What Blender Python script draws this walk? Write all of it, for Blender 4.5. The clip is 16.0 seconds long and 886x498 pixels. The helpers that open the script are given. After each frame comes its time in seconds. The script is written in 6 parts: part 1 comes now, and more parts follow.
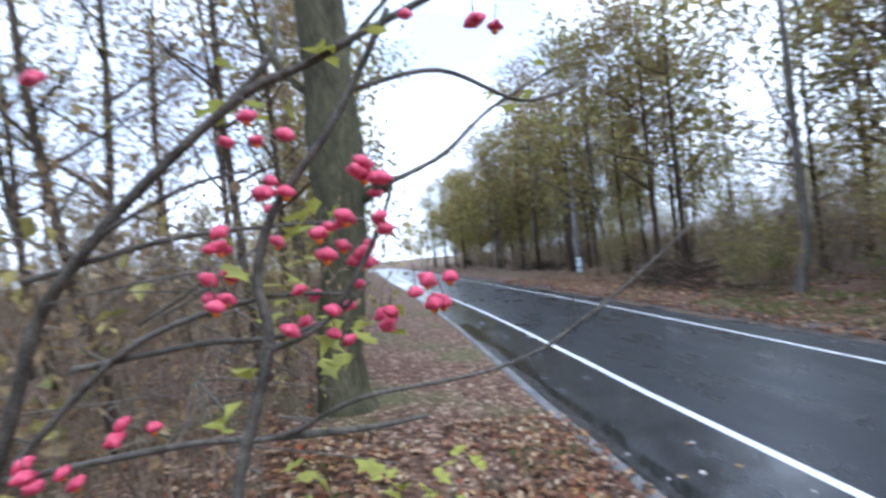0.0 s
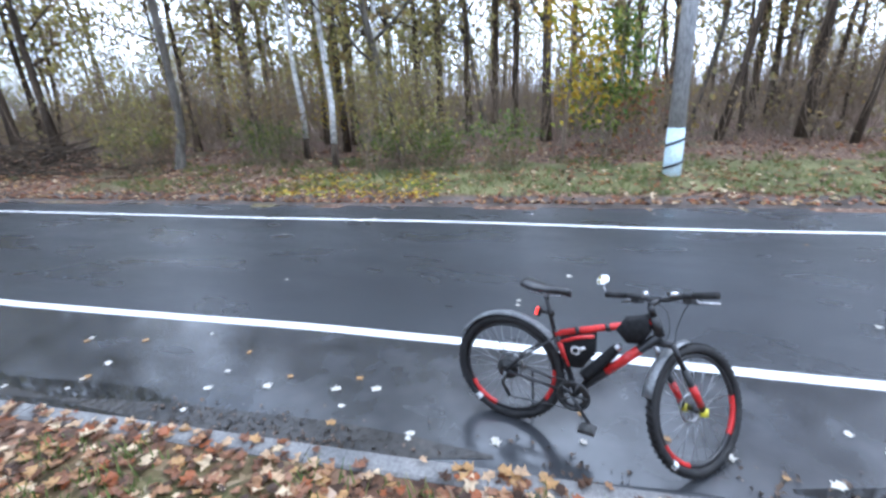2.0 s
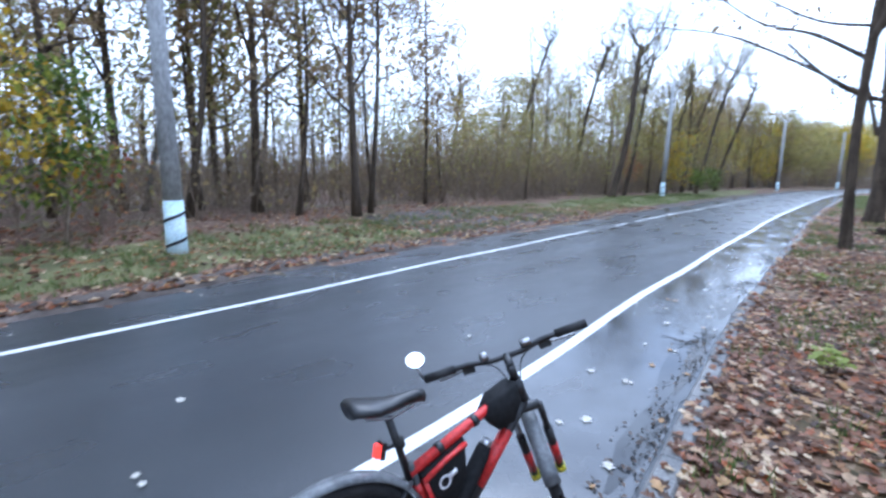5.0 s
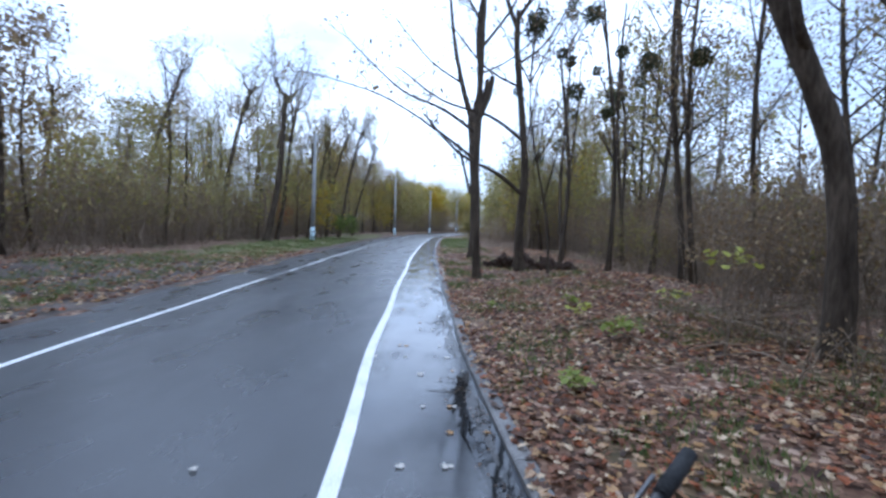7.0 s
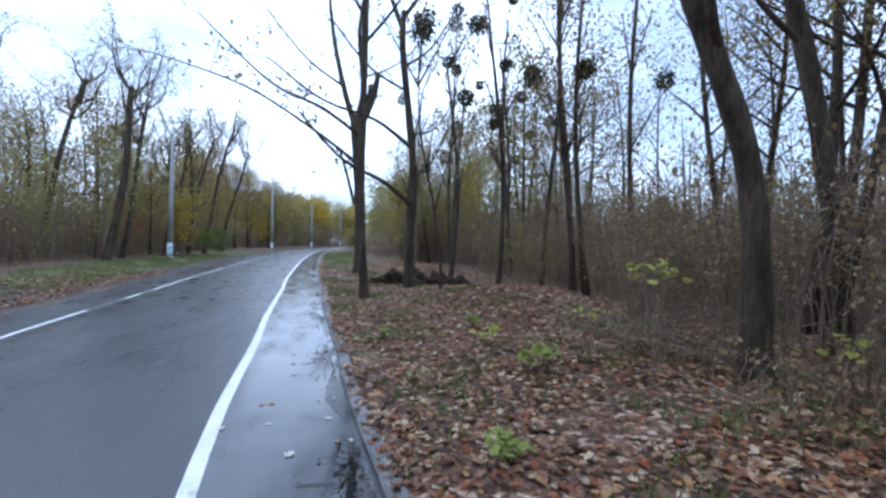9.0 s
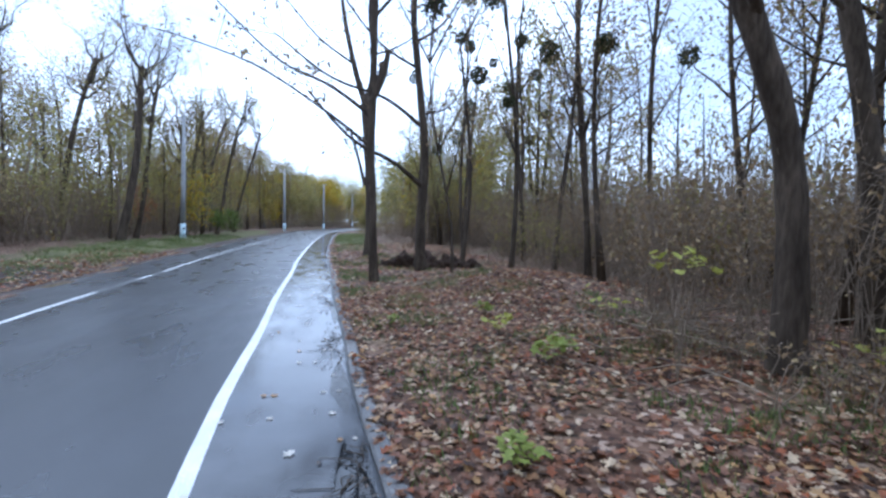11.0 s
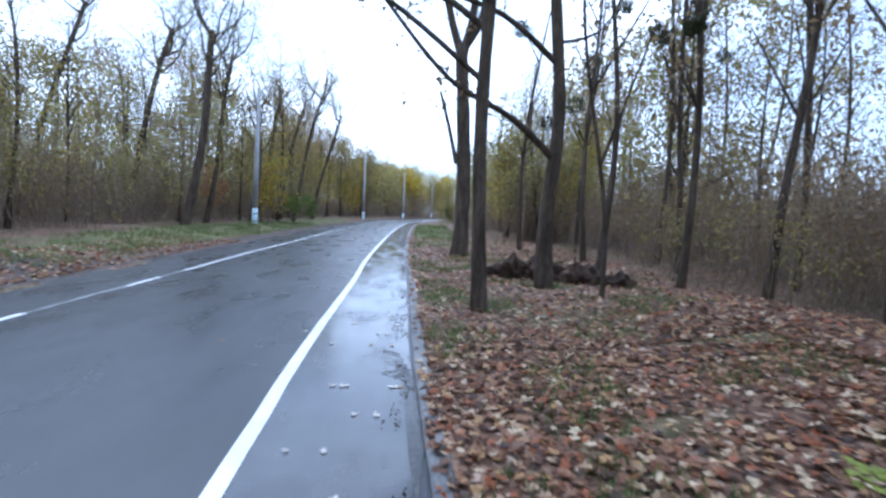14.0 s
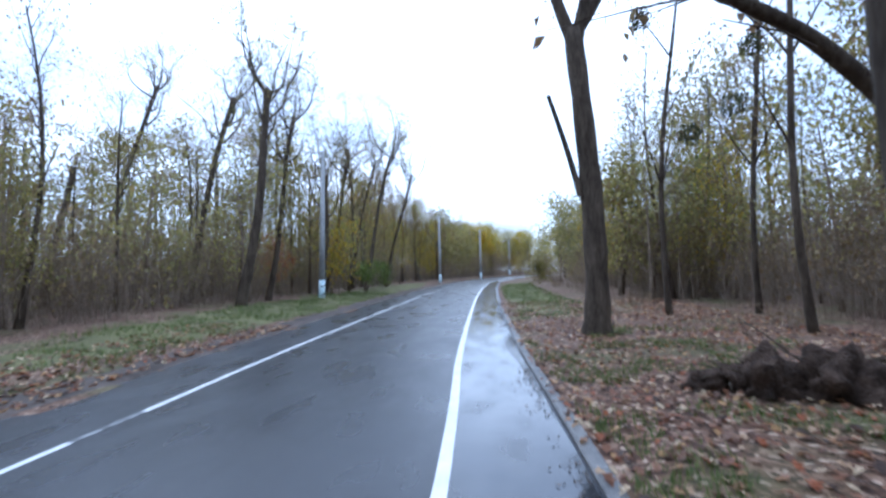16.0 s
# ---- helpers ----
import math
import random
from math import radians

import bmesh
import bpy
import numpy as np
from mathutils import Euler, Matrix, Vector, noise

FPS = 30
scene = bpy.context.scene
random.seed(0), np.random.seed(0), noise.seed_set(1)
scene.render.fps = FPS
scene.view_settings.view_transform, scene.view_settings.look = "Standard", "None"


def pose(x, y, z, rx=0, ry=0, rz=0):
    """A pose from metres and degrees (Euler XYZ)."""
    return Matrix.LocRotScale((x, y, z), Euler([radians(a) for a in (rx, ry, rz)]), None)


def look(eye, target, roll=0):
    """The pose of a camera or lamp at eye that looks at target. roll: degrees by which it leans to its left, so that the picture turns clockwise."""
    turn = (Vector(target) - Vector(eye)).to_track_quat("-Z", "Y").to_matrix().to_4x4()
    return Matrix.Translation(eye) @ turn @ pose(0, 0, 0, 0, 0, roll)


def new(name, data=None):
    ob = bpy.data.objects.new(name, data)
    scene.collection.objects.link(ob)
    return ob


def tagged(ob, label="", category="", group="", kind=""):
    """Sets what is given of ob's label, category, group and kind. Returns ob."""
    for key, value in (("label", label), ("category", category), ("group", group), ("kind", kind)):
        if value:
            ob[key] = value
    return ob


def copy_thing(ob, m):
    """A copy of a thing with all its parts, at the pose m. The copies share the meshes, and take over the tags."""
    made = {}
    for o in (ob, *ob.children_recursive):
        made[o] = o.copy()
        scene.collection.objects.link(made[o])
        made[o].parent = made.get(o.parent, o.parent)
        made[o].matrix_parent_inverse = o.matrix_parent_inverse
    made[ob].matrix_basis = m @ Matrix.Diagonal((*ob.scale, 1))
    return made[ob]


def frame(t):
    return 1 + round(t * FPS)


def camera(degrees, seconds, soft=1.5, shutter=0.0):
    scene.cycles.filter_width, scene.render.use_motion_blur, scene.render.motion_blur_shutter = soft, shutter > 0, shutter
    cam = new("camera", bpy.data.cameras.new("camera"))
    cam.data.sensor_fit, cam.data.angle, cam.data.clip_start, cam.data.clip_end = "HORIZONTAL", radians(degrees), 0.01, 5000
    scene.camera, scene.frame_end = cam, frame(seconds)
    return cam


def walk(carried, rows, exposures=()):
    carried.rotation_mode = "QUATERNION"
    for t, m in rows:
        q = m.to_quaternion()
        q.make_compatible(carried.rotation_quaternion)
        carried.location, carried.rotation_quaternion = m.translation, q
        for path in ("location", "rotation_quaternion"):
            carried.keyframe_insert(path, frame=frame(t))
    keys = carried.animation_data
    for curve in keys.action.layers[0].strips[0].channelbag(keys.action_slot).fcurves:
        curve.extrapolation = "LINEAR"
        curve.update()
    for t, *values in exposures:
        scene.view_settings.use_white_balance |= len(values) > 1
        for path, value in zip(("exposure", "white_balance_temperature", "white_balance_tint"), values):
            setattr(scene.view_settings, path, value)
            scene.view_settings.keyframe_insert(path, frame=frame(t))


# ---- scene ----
# The camera and its walk
cam = camera(88.5, 16.0, soft=2.7, shutter=0.25)
PATH = [
    (0.0, (1.633, 1.466, 2.271), (1.489, -2.531, 2.323), -5.03),
    (0.5, (1.662, 1.462, 2.237), (-0.008, -2.152, 1.857), -3.94),
    (1.0, (1.570, 1.469, 2.195), (-0.984, -1.599, 1.940), -3.43),
    (1.5, (1.442, 1.420, 2.131), (-2.041, -0.431, 1.467), -3.27),
    (2.0, (1.389, 1.219, 2.074), (-2.147, -0.145, 0.793), -2.78),
    (2.5, (1.329, 0.947, 1.924), (-2.526, 0.683, 0.891), -1.02),
    (3.0, (1.192, 0.622, 1.802), (-2.760, 0.822, 1.214), -0.99),
    (3.5, (0.962, 0.336, 1.785), (-2.967, 0.883, 1.267), -1.24),
    (4.0, (0.722, 0.069, 1.740), (-2.837, 1.777, 1.096), 0.66),
    (4.5, (0.340, 0.041, 1.675), (-2.685, 2.475, 0.715), 1.03),
    (5.0, (0.001, 0.006, 1.727), (-2.826, 2.761, 1.076), 0.64),
    (5.2, (-0.130, -0.020, 1.730), (-2.55, 3.12, 1.05), 0.6),
    (5.8, (-0.62, -0.08, 1.70), (-2.50, 3.43, 1.22), 0.8),
    (6.4, (-1.10, 0.10, 1.66), (-2.20, 3.92, 1.30), 1.2),
    (7.0, (-1.42, 0.68, 1.62), (-1.60, 4.67, 1.42), 1.6),
    (7.5, (-1.523, 1.164, 1.597), (-1.085, 5.138, 1.450), 1.60),
    (8.0, (-1.512, 1.470, 1.584), (-0.433, 5.318, 1.427), 0.00),
    (8.5, (-1.466, 1.805, 1.601), (-0.622, 5.714, 1.565), 0.88),
    (9.6, (-1.40, 2.04, 1.63), (-0.59, 5.96, 1.50), 1.0),
    (11.0, (-1.362, 2.263, 1.656), (-0.648, 6.192, 1.429), 1.19),
    (11.5, (-1.376, 2.566, 1.558), (-1.430, 6.560, 1.346), 1.34),
    (12.0, (-1.364, 3.260, 1.420), (-1.904, 7.210, 1.100), 0.07),
    (12.5, (-1.422, 4.361, 1.613), (-1.928, 8.303, 1.166), 5.39),
    (13.0, (-1.617, 5.011, 1.628), (-1.808, 8.976, 1.135), 7.22),
    (13.5, (-1.608, 5.913, 1.616), (-1.522, 9.893, 1.228), 5.13),
    (14.0, (-1.710, 7.327, 1.568), (-1.657, 11.314, 1.251), 2.89),
    (14.5, (-2.033, 8.404, 1.607), (-2.145, 12.388, 1.273), 2.83),
    (15.0, (-2.291, 9.597, 1.656), (-2.621, 13.569, 1.316), 1.56),
    (15.5, (-2.563, 11.035, 1.645), (-3.087, 14.985, 1.297), -1.16),
    (16.0, (-2.789, 12.352, 1.627), (-3.392, 16.302, 1.817), -1.39),
]
walk(cam, [(t, look(eye, target, roll)) for t, eye, target, roll in PATH], exposures=[(0.0, 0.78, 5150, 10), (0.5, 1.02, 4950, 10), (1.5, 1.28, 5000, 10), (2.0, 1.38, 5150, 10), (2.5, 1.33, 4900, 10), (3.0, 1.35, 4900, 10), (3.5, 1.35, 4900, 10), (4.0, 1.3, 4850, 10), (4.5, 0.95, 4850, 10), (5.0, 0.98, 4850, 10), (7.5, 0.16, 4900, 10), (8.5, 0.17, 4900, 10), (11.0, 0.40, 4850, 10), (12.0, 0.36, 4800, 10), (14.0, 0.55, 4800, 10), (15.5, 0.52, 4800, 10), (16.0, 0.42, 4800, 10)])

# World: a bright, thinly overcast autumn sky
world = bpy.data.worlds.new("overcast_sky")
scene.world = world
world.use_nodes = True
wt = world.node_tree
wt.nodes.clear()
sky = wt.nodes.new("ShaderNodeTexSky")
sky.sky_type = "NISHITA"
sky.sun_disc = False
sky.sun_elevation = radians(58)
sky.sun_rotation = radians(-35)
sky.air_density, sky.dust_density, sky.ozone_density = 1.0, 2.5, 1.0
wco = wt.nodes.new("ShaderNodeTexCoord")
wmap = wt.nodes.new("ShaderNodeMapping")
wmap.inputs["Scale"].default_value = (1.0, 1.0, 2.6)
wnoise = wt.nodes.new("ShaderNodeTexNoise")
wnoise.inputs["Scale"].default_value = 2.2
wnoise.inputs["Detail"].default_value = 6.0
wramp = wt.nodes.new("ShaderNodeValToRGB")
wramp.color_ramp.elements[0].position = 0.38
wramp.color_ramp.elements[0].color = (0.35, 0.35, 0.35, 1)
wramp.color_ramp.elements[1].position = 0.60
wmix = wt.nodes.new("ShaderNodeMixRGB")
wmix.inputs["Color2"].default_value = (13.4, 13.7, 14.3, 1)
wbg = wt.nodes.new("ShaderNodeBackground")
wbg.inputs["Strength"].default_value = 0.12
wout = wt.nodes.new("ShaderNodeOutputWorld")
wt.links.new(wco.outputs["Generated"], wmap.inputs["Vector"])
wt.links.new(wmap.outputs["Vector"], wnoise.inputs["Vector"])
wt.links.new(wnoise.outputs["Fac"], wramp.inputs["Fac"])
wt.links.new(wramp.outputs["Color"], wmix.inputs["Fac"])
wt.links.new(sky.outputs["Color"], wmix.inputs["Color1"])
wt.links.new(wmix.outputs["Color"], wbg.inputs["Color"])
wt.links.new(wbg.outputs["Background"], wout.inputs["Surface"])
sun_data = bpy.data.lights.new("sun", "SUN")
sun_data.energy, sun_data.angle, sun_data.color = 0.7, radians(40), (1.0, 0.95, 0.88)
sun = new("sun", sun_data)
sun.matrix_world = look((-9, 12, 24), (0, 0, 0))
tagged(sun, kind="structure")


# Materials
def material(name, rough=0.8, spec=0.3, metal=0.0):
    m = bpy.data.materials.new(name)
    m.use_nodes = True
    b = m.node_tree.nodes["Principled BSDF"]
    b.inputs["Roughness"].default_value = rough
    b.inputs["Specular IOR Level"].default_value = spec
    b.inputs["Metallic"].default_value = metal
    return m, m.node_tree, b


def noise_node(nt, scale, detail=4.0, stretch=(1, 1, 1), source="Object"):
    co = nt.nodes.new("ShaderNodeTexCoord")
    mp = nt.nodes.new("ShaderNodeMapping")
    mp.inputs["Scale"].default_value = stretch
    n = nt.nodes.new("ShaderNodeTexNoise")
    n.inputs["Scale"].default_value = scale
    n.inputs["Detail"].default_value = detail
    nt.links.new(co.outputs[source], mp.inputs["Vector"])
    nt.links.new(mp.outputs["Vector"], n.inputs["Vector"])
    return n


def ramp_node(nt, source, stops):
    r = nt.nodes.new("ShaderNodeValToRGB")
    cr = r.color_ramp
    while len(cr.elements) < len(stops):
        cr.elements.new(0.5)
    for e, (pos, col) in zip(cr.elements, stops):
        e.position, e.color = pos, (*col, 1)
    nt.links.new(source, r.inputs["Fac"])
    return r


def mix_node(nt, a, b, fac, mode="MIX"):
    m = nt.nodes.new("ShaderNodeMixRGB")
    m.blend_type = mode
    if isinstance(fac, float):
        m.inputs["Fac"].default_value = fac
    else:
        nt.links.new(fac, m.inputs["Fac"])
    nt.links.new(a, m.inputs["Color1"])
    nt.links.new(b, m.inputs["Color2"])
    return m


def bump_node(nt, bsdf, height, strength=0.4, distance=0.02):
    b = nt.nodes.new("ShaderNodeBump")
    b.inputs["Strength"].default_value = strength
    b.inputs["Distance"].default_value = distance
    nt.links.new(height, b.inputs["Height"])
    nt.links.new(b.outputs["Normal"], bsdf.inputs["Normal"])


def grey(v):
    return (v, v, v)


def mottled(name, dark, light, scale=8.0, rough=0.8, spec=0.3, metal=0.0, bump=0.3, stretch=(1, 1, 1), fine=6.0, distance=0.01):
    """Two scales of variation between a dark and a light tone, with relief."""
    m, nt, b = material(name, rough, spec, metal)
    coarse = noise_node(nt, scale, 4, stretch)
    small = noise_node(nt, scale * fine, 5, stretch)
    c1 = ramp_node(nt, coarse.outputs["Fac"], [(0.3, dark), (0.7, light)])
    c2 = ramp_node(nt, small.outputs["Fac"], [(0.3, grey(0.62)), (0.7, grey(1.25))])
    mx = mix_node(nt, c1.outputs["Color"], c2.outputs["Color"], 1.0, "MULTIPLY")
    nt.links.new(mx.outputs["Color"], b.inputs["Base Color"])
    if bump:
        bump_node(nt, b, small.outputs["Fac"], bump, distance)
    return m


def leafy(name, tones, rough=0.55, spec=0.25):
    """Leaves whose tone differs leaf by leaf, with light passing through."""
    m, nt, b = material(name, rough, spec)
    geo = nt.nodes.new("ShaderNodeNewGeometry")
    n = len(tones)
    r = ramp_node(nt, geo.outputs["Random Per Island"], [(i / n, c) for i, c in enumerate(tones)])
    blotch = noise_node(nt, 30.0, 3)
    v = ramp_node(nt, blotch.outputs["Fac"], [(0.3, grey(0.7)), (0.7, grey(1.2))])
    mx = mix_node(nt, r.outputs["Color"], v.outputs["Color"], 1.0, "MULTIPLY")
    r.color_ramp.interpolation = "CONSTANT"
    nt.links.new(mx.outputs["Color"], b.inputs["Base Color"])
    tr = nt.nodes.new("ShaderNodeBsdfTranslucent")
    nt.links.new(mx.outputs["Color"], tr.inputs["Color"])
    ms = nt.nodes.new("ShaderNodeMixShader")
    ms.inputs["Fac"].default_value = 0.35
    nt.links.new(b.outputs["BSDF"], ms.inputs[1])
    nt.links.new(tr.outputs["BSDF"], ms.inputs[2])
    nt.links.new(ms.outputs["Shader"], nt.nodes["Material Output"].inputs["Surface"])
    return m


def asphalt_material():
    m, nt, b = material("wet_asphalt", 0.35, 0.45)
    grain = noise_node(nt, 160.0, 3)
    patch = noise_node(nt, 0.55, 5, (1.0, 0.25, 1.0))
    wet = noise_node(nt, 1.6, 5, (1.0, 0.4, 1.0))
    c1 = ramp_node(nt, grain.outputs["Fac"], [(0.3, (0.017, 0.019, 0.022)), (0.72, (0.046, 0.049, 0.055))])
    c2 = ramp_node(nt, patch.outputs["Fac"], [(0.3, grey(0.72)), (0.7, grey(1.2))])
    mx = mix_node(nt, c1.outputs["Color"], c2.outputs["Color"], 1.0, "MULTIPLY")
    nt.links.new(mx.outputs["Color"], b.inputs["Base Color"])
    rr = ramp_node(nt, wet.outputs["Fac"], [(0.35, grey(0.25)), (0.68, grey(0.38))])
    nt.links.new(rr.outputs["Color"], b.inputs["Roughness"])
    bump_node(nt, b, grain.outputs["Fac"], 0.35, 0.004)
    return m


def litter_ground_material():
    """Earth under fallen leaves: cells the size of leaves, with moss and bare patches."""
    m, nt, b = material("leaf_covered_earth", 0.85, 0.2)
    co = nt.nodes.new("ShaderNodeTexCoord")
    vor = nt.nodes.new("ShaderNodeTexVoronoi")
    vor.inputs["Scale"].default_value = 17.0
    nt.links.new(co.outputs["Object"], vor.inputs["Vector"])
    sep = nt.nodes.new("ShaderNodeSeparateColor")
    nt.links.new(vor.outputs["Color"], sep.inputs["Color"])
    leaves = ramp_node(nt, sep.outputs["Red"], [(0.0, (0.035, 0.022, 0.015)), (0.3, (0.08, 0.042, 0.027)), (0.6, (0.13, 0.075, 0.046)), (0.85, (0.22, 0.14, 0.095)), (1.0, (0.40, 0.30, 0.22))])
    moss = noise_node(nt, 0.45, 5)
    green = noise_node(nt, 25.0, 3)
    gcol = ramp_node(nt, green.outputs["Fac"], [(0.3, (0.045, 0.060, 0.018)), (0.7, (0.12, 0.14, 0.05))])
    mfac = ramp_node(nt, moss.outputs["Fac"], [(0.50, grey(0.0)), (0.66, grey(0.55))])
    mx = mix_node(nt, leaves.outputs["Color"], gcol.outputs["Color"], mfac.outputs["Color"])
    nt.links.new(mx.outputs["Color"], b.inputs["Base Color"])
    bump_node(nt, b, vor.outputs["Distance"], 0.4, 0.02)
    return m


ASPHALT = asphalt_material()
EARTH = litter_ground_material()
PAINT = mottled("worn_road_paint", (0.66, 0.67, 0.68), (0.82, 0.82, 0.82), 3.0, 0.45, 0.4, bump=0.15, fine=30)
PAINT_WORN = mottled("rubbed_road_paint", (0.06, 0.062, 0.066), (0.34, 0.345, 0.35), 5.0, 0.4, 0.4, bump=0.15, fine=30)
KERB = mottled("damp_kerb_concrete", (0.10, 0.10, 0.10), (0.22, 0.21, 0.20), 3.0, 0.6, 0.4, fine=14)
CONCRETE = mottled("grey_concrete", (0.30, 0.30, 0.30), (0.44, 0.44, 0.43), 2.0, 0.8, 0.3, fine=14, stretch=(1, 1, 0.3))
POLE_PAINT = mottled("whitewashed_blue", (0.55, 0.72, 0.78), (0.76, 0.86, 0.90), 4.0, 0.7, 0.3, fine=10)
BLACK_PAINT = mottled("black_stripe_paint", (0.015, 0.016, 0.018), (0.04, 0.04, 0.045), 6.0, 0.6, 0.3)
BARK = mottled("dark_bark", (0.042, 0.032, 0.023), (0.115, 0.088, 0.062), 5.0, 0.9, 0.15, bump=0.8, stretch=(1, 1, 0.22), fine=5, distance=0.03)
BARK_PALE = mottled("grey_bark", (0.085, 0.075, 0.060), (0.20, 0.18, 0.15), 5.0, 0.9, 0.15, bump=0.7, stretch=(1, 1, 0.25), fine=5, distance=0.02)
BARK_MOSS = mottled("mossy_bark", (0.055, 0.052, 0.030), (0.13, 0.12, 0.07), 4.0, 0.9, 0.15, bump=0.8, stretch=(1, 1, 0.3), fine=5, distance=0.03)
BIRCH_BARK = mottled("birch_bark", (0.50, 0.49, 0.47), (0.84, 0.83, 0.80), 3.2, 0.7, 0.25, bump=0.3, stretch=(1, 1, 2.4), fine=3)
TWIG = mottled("brown_twigs", (0.166, 0.126, 0.088), (0.322, 0.252, 0.181), 4.0, 0.85, 0.15, bump=0.2)
OLIVE_LEAF = leafy("olive_leaves", [(0.22, 0.21, 0.07), (0.31, 0.27, 0.085), (0.40, 0.33, 0.10), (0.26, 0.19, 0.085)])
BROWN_LEAF = leafy("brown_leaves", [(0.20, 0.135, 0.07), (0.31, 0.215, 0.11), (0.27, 0.18, 0.09), (0.35, 0.265, 0.13)])
PALE_OLIVE = leafy("pale_olive_leaves", [(0.36, 0.33, 0.12), (0.44, 0.38, 0.13), (0.33, 0.27, 0.13), (0.28, 0.28, 0.11), (0.48, 0.40, 0.10)])
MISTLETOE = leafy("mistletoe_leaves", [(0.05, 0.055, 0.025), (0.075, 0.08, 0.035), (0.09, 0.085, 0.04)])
YELLOW_LEAF = leafy("yellow_leaves", [(0.50, 0.34, 0.03), (0.62, 0.46, 0.05), (0.46, 0.28, 0.03), (0.34, 0.36, 0.06)])
GREEN_LEAF = leafy("green_leaves", [(0.10, 0.16, 0.035), (0.17, 0.22, 0.05), (0.26, 0.30, 0.06), (0.09, 0.12, 0.03)])
RUST_LEAF = leafy("rust_leaves", [(0.34, 0.13, 0.05), (0.42, 0.20, 0.07), (0.28, 0.09, 0.05), (0.36, 0.24, 0.08)])
LITTER = leafy("fallen_leaves", [(0.058, 0.030, 0.017), (0.224, 0.096, 0.044), (0.352, 0.194, 0.096), (0.133, 0.061, 0.031), (0.619, 0.481, 0.309), (0.320, 0.104, 0.038), (0.448, 0.267, 0.109), (0.213, 0.094, 0.049), (0.090, 0.048, 0.027), (0.491, 0.334, 0.197), (0.288, 0.146, 0.082), (0.176, 0.085, 0.044)], 0.45, 0.4)
PALE_LEAF = leafy("pale_wet_leaf", [(0.62, 0.56, 0.46), (0.70, 0.66, 0.58)], 0.35, 0.5)
GRASS = leafy("grass_blades", [(0.07, 0.11, 0.025), (0.11, 0.16, 0.04), (0.16, 0.20, 0.055), (0.20, 0.19, 0.07)])
WATER, _nt, _b = material("standing_water", 0.04, 0.5)
_b.inputs["Base Color"].default_value = (0.018, 0.019, 0.020, 1)
_rip = noise_node(_nt, 7.0, 2)
bump_node(_nt, _b, _rip.outputs["Fac"], 0.06, 0.01)


